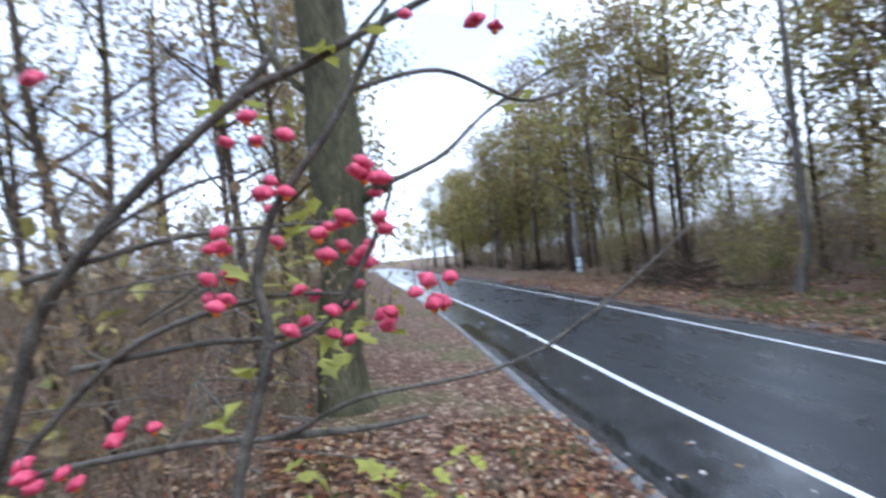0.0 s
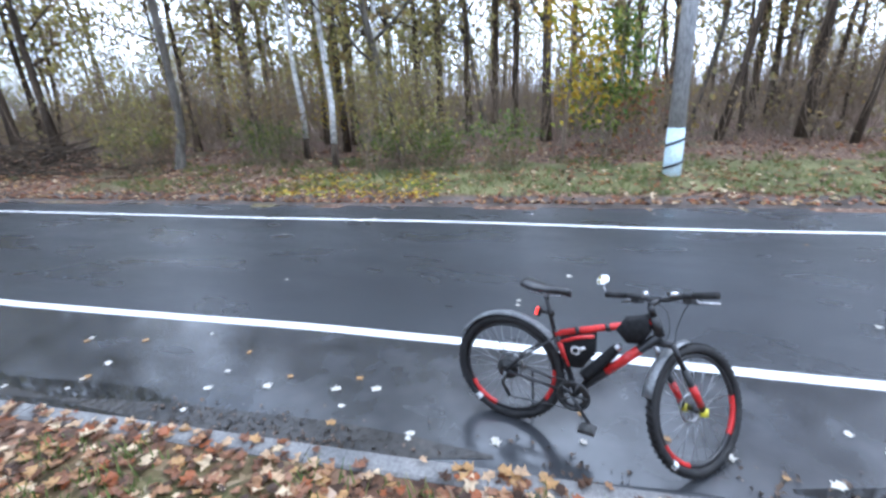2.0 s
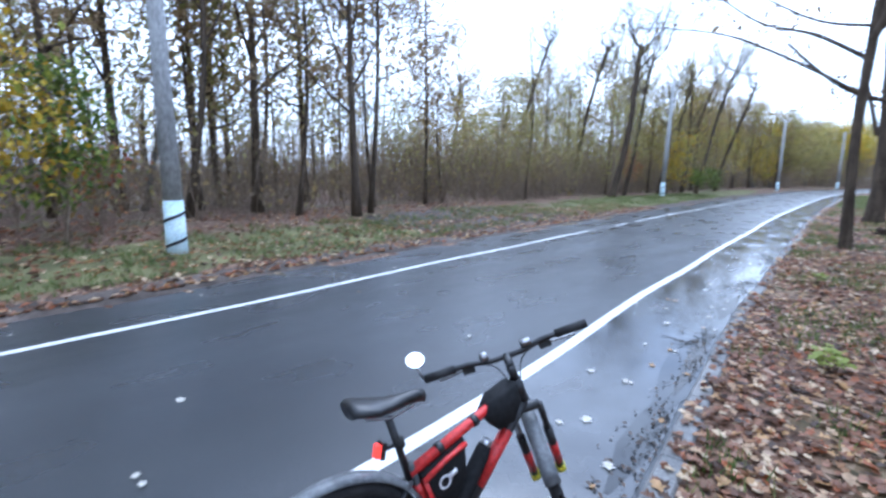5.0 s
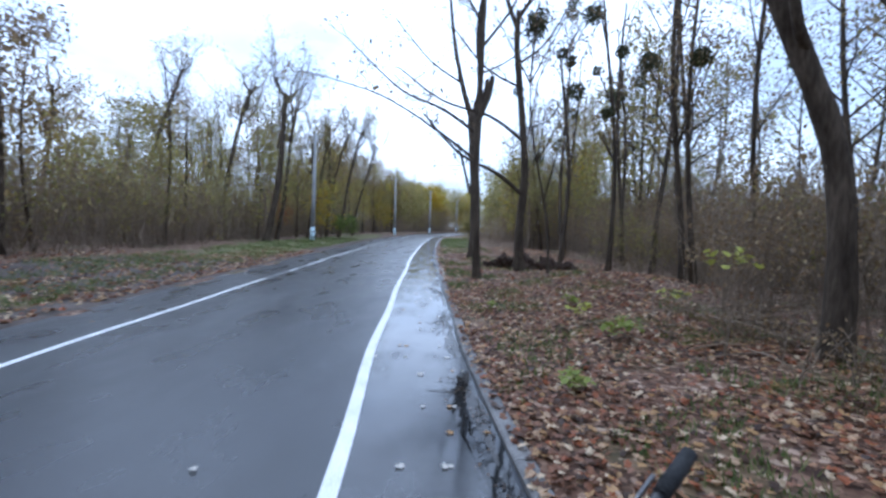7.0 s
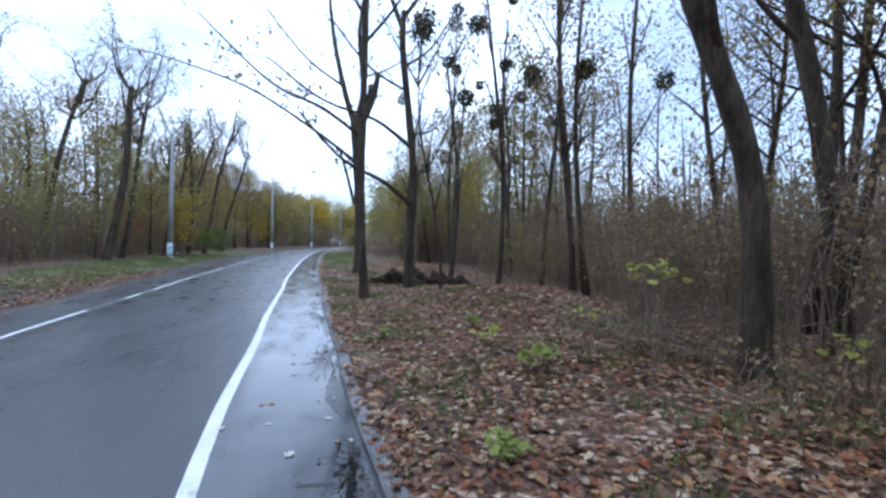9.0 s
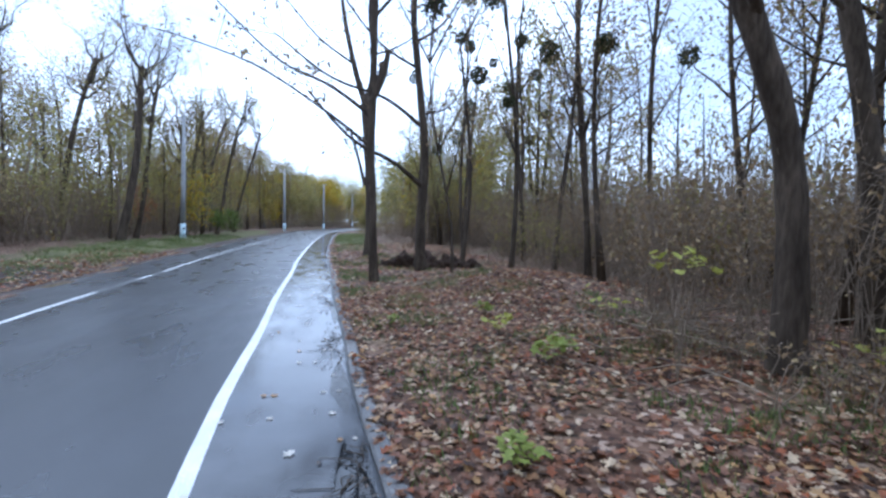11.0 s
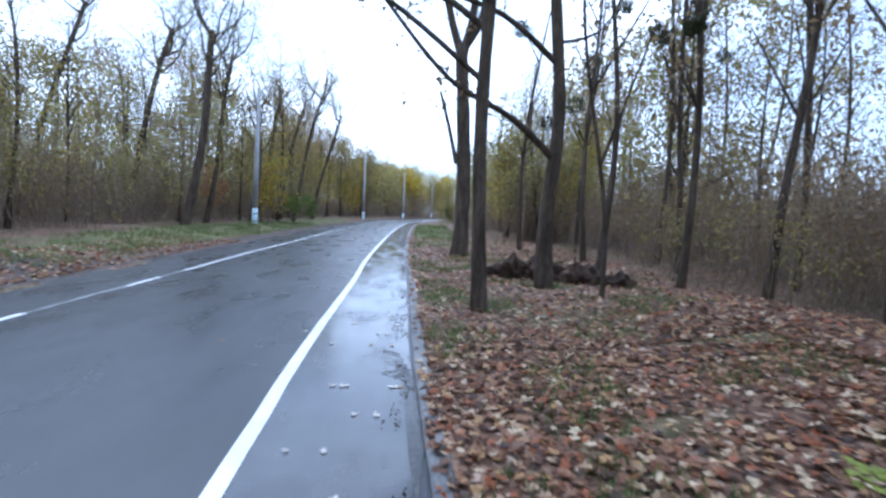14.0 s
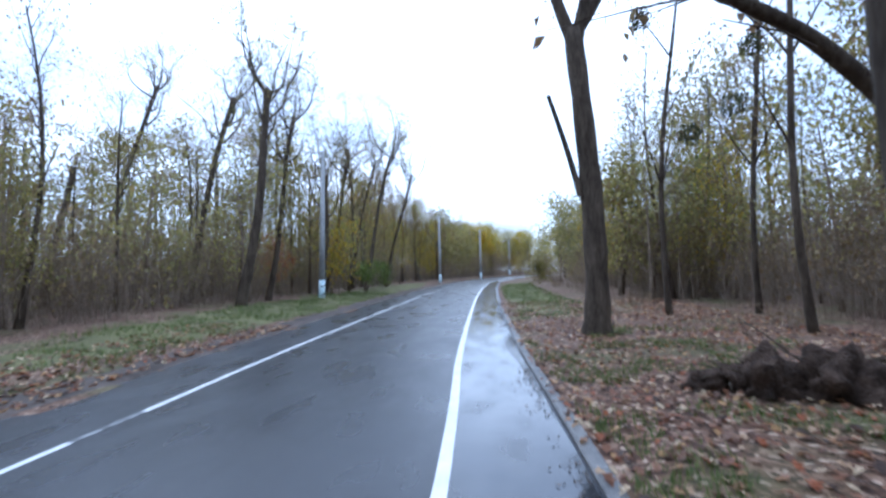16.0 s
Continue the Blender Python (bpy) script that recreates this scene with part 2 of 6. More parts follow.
# Mesh helpers
class Build:
    """Vertices and faces collected for one mesh."""

    def __init__(self):
        self.v, self.f = [], []

    def tube(self, pts, radii, sides=6, cap=True):
        base = len(self.v)
        n = len(pts)
        pts = [Vector(p) for p in pts]
        side = None
        for i, p in enumerate(pts):
            d = (pts[min(n - 1, i + 1)] - pts[max(0, i - 1)])
            d = d.normalized() if d.length > 1e-9 else Vector((0, 0, 1))
            if side is None:
                side = d.orthogonal().normalized()
            side = (side - d * side.dot(d))
            side = side.normalized() if side.length > 1e-6 else d.orthogonal().normalized()
            up = d.cross(side)
            for k in range(sides):
                a = 2 * math.pi * k / sides
                self.v.append(p + (side * math.cos(a) + up * math.sin(a)) * radii[i])
        for i in range(n - 1):
            for k in range(sides):
                a, b = base + i * sides + k, base + i * sides + (k + 1) % sides
                self.f.append((a, b, b + sides, a + sides))
        if cap:
            self.f.append(tuple(base + k for k in reversed(range(sides))))
            self.f.append(tuple(base + (n - 1) * sides + k for k in range(sides)))

    def box(self, m, sx, sy, sz):
        base = len(self.v)
        for z in (-0.5, 0.5):
            for x, y in ((-0.5, -0.5), (0.5, -0.5), (0.5, 0.5), (-0.5, 0.5)):
                self.v.append(m @ Vector((x * sx, y * sy, z * sz)))
        for q in ((3, 2, 1, 0), (4, 5, 6, 7), (0, 1, 5, 4), (1, 2, 6, 5), (2, 3, 7, 6), (3, 0, 4, 7)):
            self.f.append(tuple(base + i for i in q))

    def leaf(self, p, size, rng, flat=0.0, lobes=False):
        """A leaf blade, folded along its rib; flat=1 lies level."""
        a = rng.uniform(0, 2 * math.pi)
        tilt = (1 - flat) * rng.uniform(-1.4, 1.4) + flat * rng.uniform(-0.6, 0.6)
        ahead = Vector((math.cos(a) * math.cos(tilt), math.sin(a) * math.cos(tilt), math.sin(tilt)))
        side = ahead.cross(Vector((0, 0, 1)))
        side = side.normalized() if side.length > 1e-4 else Vector((1, 0, 0))
        if flat == 0.0:
            side = (side + Vector((0, 0, rng.uniform(-0.9, 0.9)))).normalized()
        up = side.cross(ahead).normalized()
        p = Vector(p)
        base = len(self.v)
        if lobes:
            curl = rng.uniform(-0.10, 0.42)
            for u, w in ((-0.5, 0.0), (-0.30, 0.34), (-0.02, 0.24), (0.10, 0.48), (0.24, 0.18), (0.55, 0.0), (0.24, -0.18), (0.10, -0.48), (-0.02, -0.24), (-0.30, -0.34)):
                self.v.append(p + ahead * u * size + side * w * size + up * (abs(w) * curl * 2 + u * u * curl) * size)
            self.f.append((base, base + 1, base + 2, base + 8, base + 9))
            self.f.append((base + 2, base + 3, base + 4, base + 6, base + 7, base + 8))
            self.f.append((base + 4, base + 5, base + 6))
        else:
            for u, w in ((-0.5, 0.0), (0.0, 0.36), (0.55, 0.0), (0.0, -0.36)):
                self.v.append(p + ahead * u * size + side * w * size + up * abs(w) * 0.5 * size)
            self.f.append((base, base + 1, base + 2))
            self.f.append((base, base + 2, base + 3))

    def mesh(self, name, mat, smooth=True):
        me = bpy.data.meshes.new(name)
        me.from_pydata([tuple(p) for p in self.v], [], self.f)
        me.materials.append(mat)
        if smooth:
            me.polygons.foreach_set("use_smooth", [True] * len(me.polygons))
        me.update()
        return me


def part(name, build, mat, parent=None, label="", smooth=True):
    """One mesh object, under a thing or part when one is given."""
    ob = new(name, build if isinstance(build, bpy.types.Mesh) else build.mesh(name, mat, smooth))
    if parent:
        ob.parent = parent
    if label:
        ob["label"] = label
    return ob


def thing(name, at, label, category, group="", kind=""):
    ob = new(name)
    ob.empty_display_size = 0.1
    ob.matrix_world = Matrix.Translation(at)
    return tagged(ob, label, category, group, kind)


# Plan: the near kerb as a smooth line, everything on the road is offset from it
KERB_PLAN = [(17.5, -114), (12.5, -88), (8.0, -62), (5.5, -44), (3.5, -31.8), (2.0, -21.2), (0.99, -13.8), (0.34, -7.7), (0.07, -4.9), (-0.33, -1.55), (-0.74, 1.7), (-1.10, 4.2), (-1.42, 6.7), (-1.62, 9.2), (-1.95, 12.5), (-2.31, 17.2), (-2.75, 22.1), (-3.36, 31.7), (-3.87, 41.5), (-4.35, 56), (-4.1, 72), (-1.2, 93), (2.6, 110), (10, 130), (20, 143), (38, 152), (82, 158)]


def catmull(pts, step=0.5):
    out = []
    for i in range(len(pts) - 1):
        p0, p1, p2, p3 = (Vector(pts[max(0, min(len(pts) - 1, i + k))]) for k in (-1, 0, 1, 2))
        n = max(2, int((p2 - p1).length / step))
        for j in range(n):
            t = j / n
            out.append(0.5 * ((2 * p1) + (p2 - p0) * t + (2 * p0 - 5 * p1 + 4 * p2 - p3) * t * t + (3 * p1 - p0 - 3 * p2 + p3) * t ** 3))
    out.append(Vector(pts[-1]))
    return out


KERB_LINE = catmull(KERB_PLAN)
KERB_NP = np.array([tuple(p) for p in KERB_LINE])
TANGENT = []
for i in range(len(KERB_LINE)):
    d = KERB_LINE[min(len(KERB_LINE) - 1, i + 1)] - KERB_LINE[max(0, i - 1)]
    TANGENT.append(d.normalized())
TANGENT_NP = np.array([tuple(t) for t in TANGENT])


def lateral(x, y):
    """Metres to the right of the near kerb (road: negative), and the nearest point's index."""
    d = KERB_NP - (x, y)
    i = int((d * d).sum(1).argmin())
    t = TANGENT_NP[i]
    return -(d[i][0] * t[1] - d[i][1] * t[0]), i


def beside(i, off):
    """The point off metres right of the kerb line at index i."""
    p, t = KERB_LINE[i], TANGENT[i]
    return Vector((p.x + t.y * off, p.y - t.x * off))


FAR_EDGE = -6.45


def height(x, y):
    lat, _ = lateral(x, y)
    rough = noise.noise((x * 0.35, y * 0.35, 0.0)) * 0.5 + noise.noise((x * 1.3, y * 1.3, 3.0)) * 0.2
    if lat >= 0:
        s = min(1.0, max(0.0, (lat - 0.25) / 3.0))
        h = 0.035 + s * (0.09 + 0.16 * rough)
        h += 0.34 * math.exp(-((x - 3.3) ** 2 / 2.6 + (y - 12.6) ** 2 / 8.0))
        return h
    if lat > FAR_EDGE:
        return -0.06
    s = min(1.0, (FAR_EDGE - lat) / 5.0)
    return 0.01 + s * (0.22 + 0.11 * noise.noise((x * 0.35, y * 0.35, 0.0)))


def ground_mesh():
    b = Build()
    lats = [-0.02, 0.16, 0.5, 1.0, 1.6, 2.3, 3.2, 4.2, 5.5, 7, 9, 12, 16, 22, 32, 50, 80, 140]
    offs = [-(o) + FAR_EDGE - 0.0 for o in reversed([0.0, 0.3, 0.6, 0.9, 1.3, 1.7, 2.1, 2.6, 3.1, 3.6, 4.2, 4.8, 5.5, 6.3, 7.5, 10, 14, 20, 30, 46, 75, 140])] + [-3.5] + lats
    rows = list(range(0, len(KERB_LINE)))
    for i in rows:
        for o in offs:
            p = beside(i, o)
            z = height(p.x, p.y) if abs(o) < 40 else 0.2
            if o == lats[0]:
                z = -0.06
            b.v.append(Vector((p.x, p.y, z)))
    w = len(offs)
    for r in range(len(rows) - 1):
        for c in range(w - 1):
            a = r * w + c
            b.f.append((a, a + 1, a + w + 1, a + w))
    return b


# The large structure: ground, road, kerb, markings
part("ground", ground_mesh(), EARTH)
tagged(bpy.data.objects["ground"], "brown leaf-covered forest ground beside the road", "ground", kind="structure")
far_plain = Build()
for x, y in ((-900, -900), (900, -900), (900, 900), (-900, 900)):
    far_plain.v.append(Vector((x, y, -0.6)))
far_plain.f.append((0, 1, 2, 3))
tagged(part("ground_distance", far_plain, EARTH, smooth=False), "brown forest floor reaching to the horizon", "ground", kind="structure")


def ribbon(off_a, off_b, z, i0=0, i1=None, step=1, wobble=0.0, arch=0.0):
    b = Build()
    idx = list(range(i0, (len(KERB_LINE) if i1 is None else i1), step))
    for n, i in enumerate(idx):
        for c in range(5 if arch else 2):
            t = c / (4 if arch else 1)
            o = off_a + (off_b - off_a) * t
            if wobble and t == 1:
                o += noise.noise((i * 0.21, t * 9, 1.7)) * wobble
            p = beside(i, o)
            b.v.append(Vector((p.x, p.y, z + arch * (1 - (2 * t - 1) ** 2))))
    w = 5 if arch else 2
    for n in range(len(idx) - 1):
        for c in range(w - 1):
            a = n * w + c
            b.f.append((a, a + w, a + w + 1, a + 1))
    return b


tagged(part("road", ribbon(0.02, FAR_EDGE - 0.1, 0.0, wobble=0.12, arch=0.03), ASPHALT), "dark grey wet asphalt road curving through woods", "road", kind="structure")


def index_near(y):
    return int(np.abs(KERB_NP[:, 1] - y).argmin())


ROAD_ARCH = 0.03


def road_z(off):
    t = off / (FAR_EDGE - 0.1)
    return ROAD_ARCH * (1 - (2 * t - 1) ** 2)


def near_line(y):
    """Offset of the near edge line: the gutter is wider before the bicycle."""
    f = min(1.0, max(0.0, (4.6 - y) / 6.0))
    return -1.17 - 0.27 * f * f * (3 - 2 * f)


def far_line(y):
    return near_line(y) - 3.83 + 0.0071 * max(-30, min(30, y))


def marking(line, width, y0, y1, wear=0.008):
    b = Build()
    i0, i1 = index_near(y0), index_near(y1)
    for i in range(i0, i1 + 1):
        off = line(KERB_LINE[i].y)
        for o in (off + width / 2, off - width / 2):
            p = beside(i, o + noise.noise((i * 0.9, o, 5.0)) * wear)
            b.v.append(Vector((p.x, p.y, road_z(o) + 0.006)))
    for n in range(i1 - i0):
        b.f.append((n * 2, n * 2 + 2, n * 2 + 3, n * 2 + 1))
    return b


tagged(part("road_edge_line", marking(near_line, 0.115, -105, 140), PAINT), "solid white painted edge line on wet asphalt", "road marking", kind="structure")
tagged(part("road_edge_line", marking(far_line, 0.10, -105, 13.4), PAINT), "solid white painted line along the far lane", "road marking", kind="structure")
for y0, y1 in ((15.4, 16.6), (17.9, 48), (49, 78)):
    tagged(part("road_edge_line", marking(far_line, 0.09, y0, y1), PAINT), "worn white painted line dash across a driveway", "road marking", kind="structure")
for y0, y1 in ((13.4, 15.4), (16.6, 17.9)):
    tagged(part("worn_line", marking(far_line, 0.08, y0, y1, 0.03), PAINT_WORN), "almost worn-off white line across a driveway", "road marking", kind="structure")


# Poles along the far verge
def utility_pole(x, y, lean=0.0):
    z = height(x, y) - 0.05
    t = thing("utility_pole", (x, y, z), "grey concrete pole with whitewashed base and black spiral stripes", "utility pole", "concrete poles along the road")
    b = Build()
    b.tube([(0, 0, 1.09), (0, 0, 4), (0, 0, 8.8)], [0.178, 0.15, 0.10], 14)
    part("shaft", b, CONCRETE, t)
    b = Build()
    b.tube([(0, 0, -0.3), (0, 0, 1.10)], [0.196, 0.184], 14)
    part("painted_base", b, POLE_PAINT, t, "pale blue whitewashed base")
    for z0 in (0.16, 0.66):
        b = Build()
        n = 15
        for k in range(n):
            a = -1.9 + 3.6 * k / (n - 1)
            zz = z0 + 0.25 * k / (n - 1)
            for dz in (0.0, 0.065):
                b.v.append(Vector((math.cos(a) * 0.199, math.sin(a) * 0.199, zz + dz)))
        for k in range(n - 1):
            b.f.append((2 * k, 2 * k + 2, 2 * k + 3, 2 * k + 1))
        part("stripe", b, BLACK_PAINT, t, "black slanting stripe")
    b = Build()
    b.tube([(-0.55, 0, 8.6), (0.55, 0, 8.6)], [0.035, 0.035], 6)
    part("crossarm", b, CONCRETE, t)
    for xx in (-0.5, 0.5):
        b = Build()
        b.tube([(xx, 0, 8.62), (xx, 0, 8.72), (xx, 0, 8.76)], [0.02, 0.05, 0.03], 8)
        part("insulator", b, PAINT, t)
    t.matrix_world = pose(x, y, z, 0, lean, 20)
    return t


for px, py, pl in ((-10.04, 2.44, -0.6), (-13.95, 37.8, 1.0), (-12.2, 71, 0), (-8.5, 94, 0), (-3.6, 126, 0), (-8.9, -30, 0.5)):
    utility_pole(px, py, pl)


# Trees
def grow(rng, trunk_h, r0, lean=(0, 0), limbs=9, first=0.35, spread=0.9, limb_len=3.2, twigs=4, leaves=900, leaf_size=0.13, bend=0.25, leaf_from=0.3, cluster=0.45, up=0.75, sides=8, fork=False):
    """Trunk, limbs and leaf meshes of one tree, standing at the origin."""
    trunk, wood, crown = Build(), Build(), Build()
    n = 9
    pts, rad = [], []
    wob = [rng.uniform(-1, 1) for _ in range(4)]
    for i in range(n):
        t = i / (n - 1)
        x = lean[0] * t * trunk_h + bend * (math.sin(t * 3.1 + wob[0]) - math.sin(wob[0])) * wob[1]
        y = lean[1] * t * trunk_h + bend * (math.sin(t * 2.7 + wob[2]) - math.sin(wob[2])) * wob[3]
        pts.append(Vector((x, y, t * trunk_h - (0.15 if i == 0 else 0))))
        rad.append(r0 * (1.0 - 0.72 * t) * (1.45 if i == 0 else 1.0))
    trunk.tube(pts, rad, sides)

    def along(t):
        f = t * (n - 1)
        i = min(n - 2, int(f))
        return pts[i].lerp(pts[i + 1], f - i), rad[i] + (rad[i + 1] - rad[i]) * (f - i)

    tips = []
    for k in range(limbs):
        t = first + (1 - first) * (k + rng.random() * 0.8) / limbs
        t = min(t, 0.99)
        p, r = along(t)
        a = rng.uniform(0, 2 * math.pi)
        length = limb_len * (1.15 - 0.55 * t) * rng.uniform(0.6, 1.2)
        d = Vector((math.cos(a) * spread, math.sin(a) * spread, up * rng.uniform(0.5, 1.3))).normalized()
        cur, line, rr = p.copy(), [p.copy()], [r * 0.55]
        for s in range(4):
            d = (d + Vector((rng.uniform(-.25, .25), rng.uniform(-.25, .25), rng.uniform(-.1, .3)))).normalized()
            cur = cur + d * length / 4
            line.append(cur.copy())
            rr.append(max(0.006, r * 0.55 * (1 - (s + 1) / 4.4)))
        wood.tube(line, rr, 5, False)
        tips += line[2:]
        for w in range(twigs):
            q = line[rng.randint(1, 4)]
            e = Vector((rng.uniform(-1, 1), rng.uniform(-1, 1), rng.uniform(-0.1, 1))).normalized() * length * rng.uniform(0.22, 0.5)
            mid = q + e * 0.5 + Vector((rng.uniform(-.1, .1), rng.uniform(-.1, .1), 0.05))
            wood.tube([q, mid, q + e], [max(0.006, r * 0.16), max(0.005, r * 0.1), 0.003], 3, False)
            tips += [mid, q + e]
            for _ in range(1):
                h = mid + Vector((rng.uniform(-1, 1), rng.uniform(-1, 1), rng.uniform(-.2, 1))).normalized() * length * 0.22
                wood.tube([mid, h], [0.006, 0.003], 3, False)
                tips.append(h)
    for _ in range(leaves):
        q = rng.choice(tips)
        if q.z < trunk_h * leaf_from and rng.random() < 0.7:
            continue
        p = q + Vector((rng.gauss(0, cluster), rng.gauss(0, cluster), rng.gauss(0, cluster * 0.8)))
        crown.leaf(p, leaf_size * rng.uniform(0.6, 1.35), rng)
    return trunk, wood, crown


def tree(name, at, label, group, seed, bark, leafmat, turn=0.0, scale=1.0, **kw):
    rng = random.Random(seed)
    trunk, wood, crown = grow(rng, **kw)
    t = thing(name, (0, 0, 0), label, "tree", group)
    part("trunk", trunk, bark, t)
    part("branchwork", wood, bark, t)
    if crown.f:
        part("crown", crown, leafmat, t, smooth=False)
    t.matrix_world = pose(at[0], at[1], height(*at) - 0.02, 0, 0, turn) @ Matrix.Diagonal((scale, scale, scale, 1))
    return t


# Wood on both sides: a few kinds, each grown once and then repeated
FAR_GROUP, NEAR_GROUP = "woodland trees across the road", "woodland trees behind the verge"
KINDS = [
    ("oak_tree", "tall dark-barked tree with thinning olive leaves", 11, BARK, OLIVE_LEAF, dict(trunk_h=13, r0=0.135, spread=1.25, up=0.55, limbs=13, first=0.2, limb_len=4.0, leaves=2300, leaf_size=0.22, leaf_from=0.15, cluster=0.55, bend=0.8)),
    ("aspen_tree", "slender dark trunk with sparse brown leaves", 12, BARK, BROWN_LEAF, dict(trunk_h=14, r0=0.105, spread=1.2, up=0.6, limbs=12, first=0.28, limb_len=3.2, leaves=1800, leaf_size=0.21, leaf_from=0.2, cluster=0.5, bend=1.0)),
    ("maple_tree", "leaning tree with a broad yellow-olive crown", 13, BARK_PALE, OLIVE_LEAF, dict(trunk_h=12, r0=0.12, lean=(0.08, 0.05), spread=1.25, up=0.55, limbs=14, first=0.2, limb_len=4.2, leaves=2400, leaf_size=0.22, leaf_from=0.12, cluster=0.55, bend=1.0)),
    ("ash_tree", "almost bare tree with fine upright branches", 14, BARK, BROWN_LEAF, dict(trunk_h=13, r0=0.125, lean=(-0.06, 0.04), limbs=14, first=0.42, spread=0.6, up=1.1, limb_len=3.2, twigs=7, leaves=500, leaf_size=0.13, bend=1.0)),
    ("young_tree", "thin young tree with yellowing leaves low down", 15, TWIG, OLIVE_LEAF, dict(trunk_h=7, r0=0.06, limbs=12, first=0.15, limb_len=1.8, leaves=1300, leaf_size=0.17, bend=0.4, leaf_from=0.1)),
    ("forked_tree", "dark tree forking into steep limbs", 16, BARK, BROWN_LEAF, dict(trunk_h=11, r0=0.15, limbs=11, first=0.3, spread=0.85, up=1.0, limb_len=5.0, twigs=6, leaves=1300, leaf_size=0.19, leaf_from=0.2, bend=1.0)),
    ("alder_tree", "slender dark tree with small thinning leaves", 17, BARK, BROWN_LEAF, dict(trunk_h=13, r0=0.11, spread=1.1, up=0.7, limbs=13, first=0.28, limb_len=3.0, twigs=5, leaves=2300, leaf_size=0.105, leaf_from=0.2, cluster=0.4, bend=0.8)),
    ("hornbeam_tree", "thin branchy tree with a few brown leaves", 18, BARK, OLIVE_LEAF, dict(trunk_h=12, r0=0.10, spread=0.9, up=0.9, limbs=15, first=0.3, limb_len=3.0, twigs=7, leaves=1300, leaf_size=0.10, leaf_from=0.2, bend=1.0)),
]
MASTERS = []
for kn, (name, label, seed, bark, leafmat, kw) in enumerate(KINDS):
    MASTERS.append(tree(name, (-60 - 6 * kn, -70), label, FAR_GROUP, seed, bark, leafmat, **kw))


def plant_copy(master, x, y, turn, s, group):
    c = copy_thing(master, Matrix.Translation((x, y, height(x, y) - 0.03)) @ Matrix.Rotation(turn, 4, "Z") @ Matrix.Diagonal((s / master.scale[0],) * 3 + (1,)))
    c["group"] = group
    return c


CLEAR = [(-10.04, 2.44, 2.0), (-13.95, 37.8, 1.5), (-10.2, -6.5, 1.2), (-9.8, -12.3, 1.0), (-0.98, 14.5, 1.2), (0.55, 16.7, 1.2), (-0.95, 23.2, 1.5), (3.0, 6.2, 2.0), (3.0, -5.4, 1.6), (-8.5, -17.5, 3), (-11.9, -0.2, 1.5), (-8.9, -30, 2), (-13.9, 9.4, 1.4), (-15.2, 7.6, 1.2), (-16.9, 15.2, 1.5)]


def is_clear(x, y, taken, gap):
    for cx, cy, r in CLEAR:
        if (x - cx) ** 2 + (y - cy) ** 2 < r * r:
            return False
    if -14.5 < x < -7.5 and 9 < y < 18:
        return False
    return all((x - a) ** 2 + (y - b) ** 2 > gap * gap for a, b in taken)


rng = random.Random(5)
taken = []
for _ in range(4000):
    if len(taken) >= 145:
        break
    y = rng.uniform(-80, 120)
    i = index_near(y)
    off = FAR_EDGE - 6.0 - abs(rng.gauss(0, 13))
    if y > 75:
        off = FAR_EDGE - 5 - abs(rng.gauss(0, 10))
    p = beside(i, off)
    if off < -45 or not is_clear(p.x, p.y, taken, 1.9):
        continue
    taken.append((p.x, p.y))
    k = rng.choice((0, 0, 1, 1, 2, 3, 4, 5)) if p.y < 12 else rng.choice((0, 1, 2, 2, 3, 3, 4, 4, 5))
    s = rng.uniform(0.85, 1.25) if p.y < 12 else rng.uniform(0.75, 1.1)
    if 8 < p.y < 34:
        k, s = rng.choice((3, 3, 4, 1)), rng.uniform(0.5, 0.8)
    plant_copy(MASTERS[k], p.x, p.y, rng.uniform(0, 6.28), s, FAR_GROUP)
taken_near = []
for _ in range(4000):
    if len(taken_near) >= 84:
        break
    y = rng.uniform(-75, 105)
    i = index_near(y)
    off = (6.0 if y > -2 else 3.0) + abs(rng.gauss(0, 11))
    p = beside(i, off)
    if off > 42 or not is_clear(p.x, p.y, taken_near, 1.7) or (p.x - 1.5) ** 2 + (p.y - 1.3) ** 2 < 9:
        continue
    taken_near.append((p.x, p.y))
    k = rng.choice((6, 6, 7, 7, 7, 4))
    plant_copy(MASTERS[k], p.x, p.y, rng.uniform(0, 6.28), rng.uniform(0.55, 0.95), NEAR_GROUP)
for n, (x, y, k, sc) in enumerate(((-13.9, 9.2, 5, 1.0), (-14.5, 10.2, 1, 0.95), (-15.2, 7.6, 1, 0.85), (-16.9, 15.2, 1, 0.9), (-19.1, 5.6, 1, 0.8), (-19.8, 8.0, 3, 0.9), (-16.9, 23.5, 3, 0.75), (-18.2, 1.1, 1, 0.95), (-20.0, -3.2, 5, 1.15), (-22.5, -5.2, 2, 1.1), (-16.5, -11.0, 1, 1.0), (-14.0, -16.0, 0, 1.0), (-18.5, -8.5, 5, 1.0), (-17.0, 12.2, 3, 0.8))):
    plant_copy(MASTERS[k], x, y, n * 1.1, sc, FAR_GROUP)
for n, (x, y, k, sc) in enumerate(((4.6, -6.6, 6, 0.9), (5.8, -4.6, 7, 0.8), (7.4, -6.6, 6, 0.9), (6.4, -9.6, 6, 0.9), (8.8, -12.2, 6, 1.0), (9.6, -8.4, 7, 0.9), (5.0, -12.5, 6, 0.9), (11.5, -10, 6, 1.0), (8.2, -3.4, 7, 0.9), (10.4, -5.4, 6, 0.9), (3.8, -9.4, 4, 0.9), (4.4, -16, 0, 0.9), (7.4, -18, 2, 1.0))):
    plant_copy(MASTERS[k], x, y, n * 1.7, sc, NEAR_GROUP)


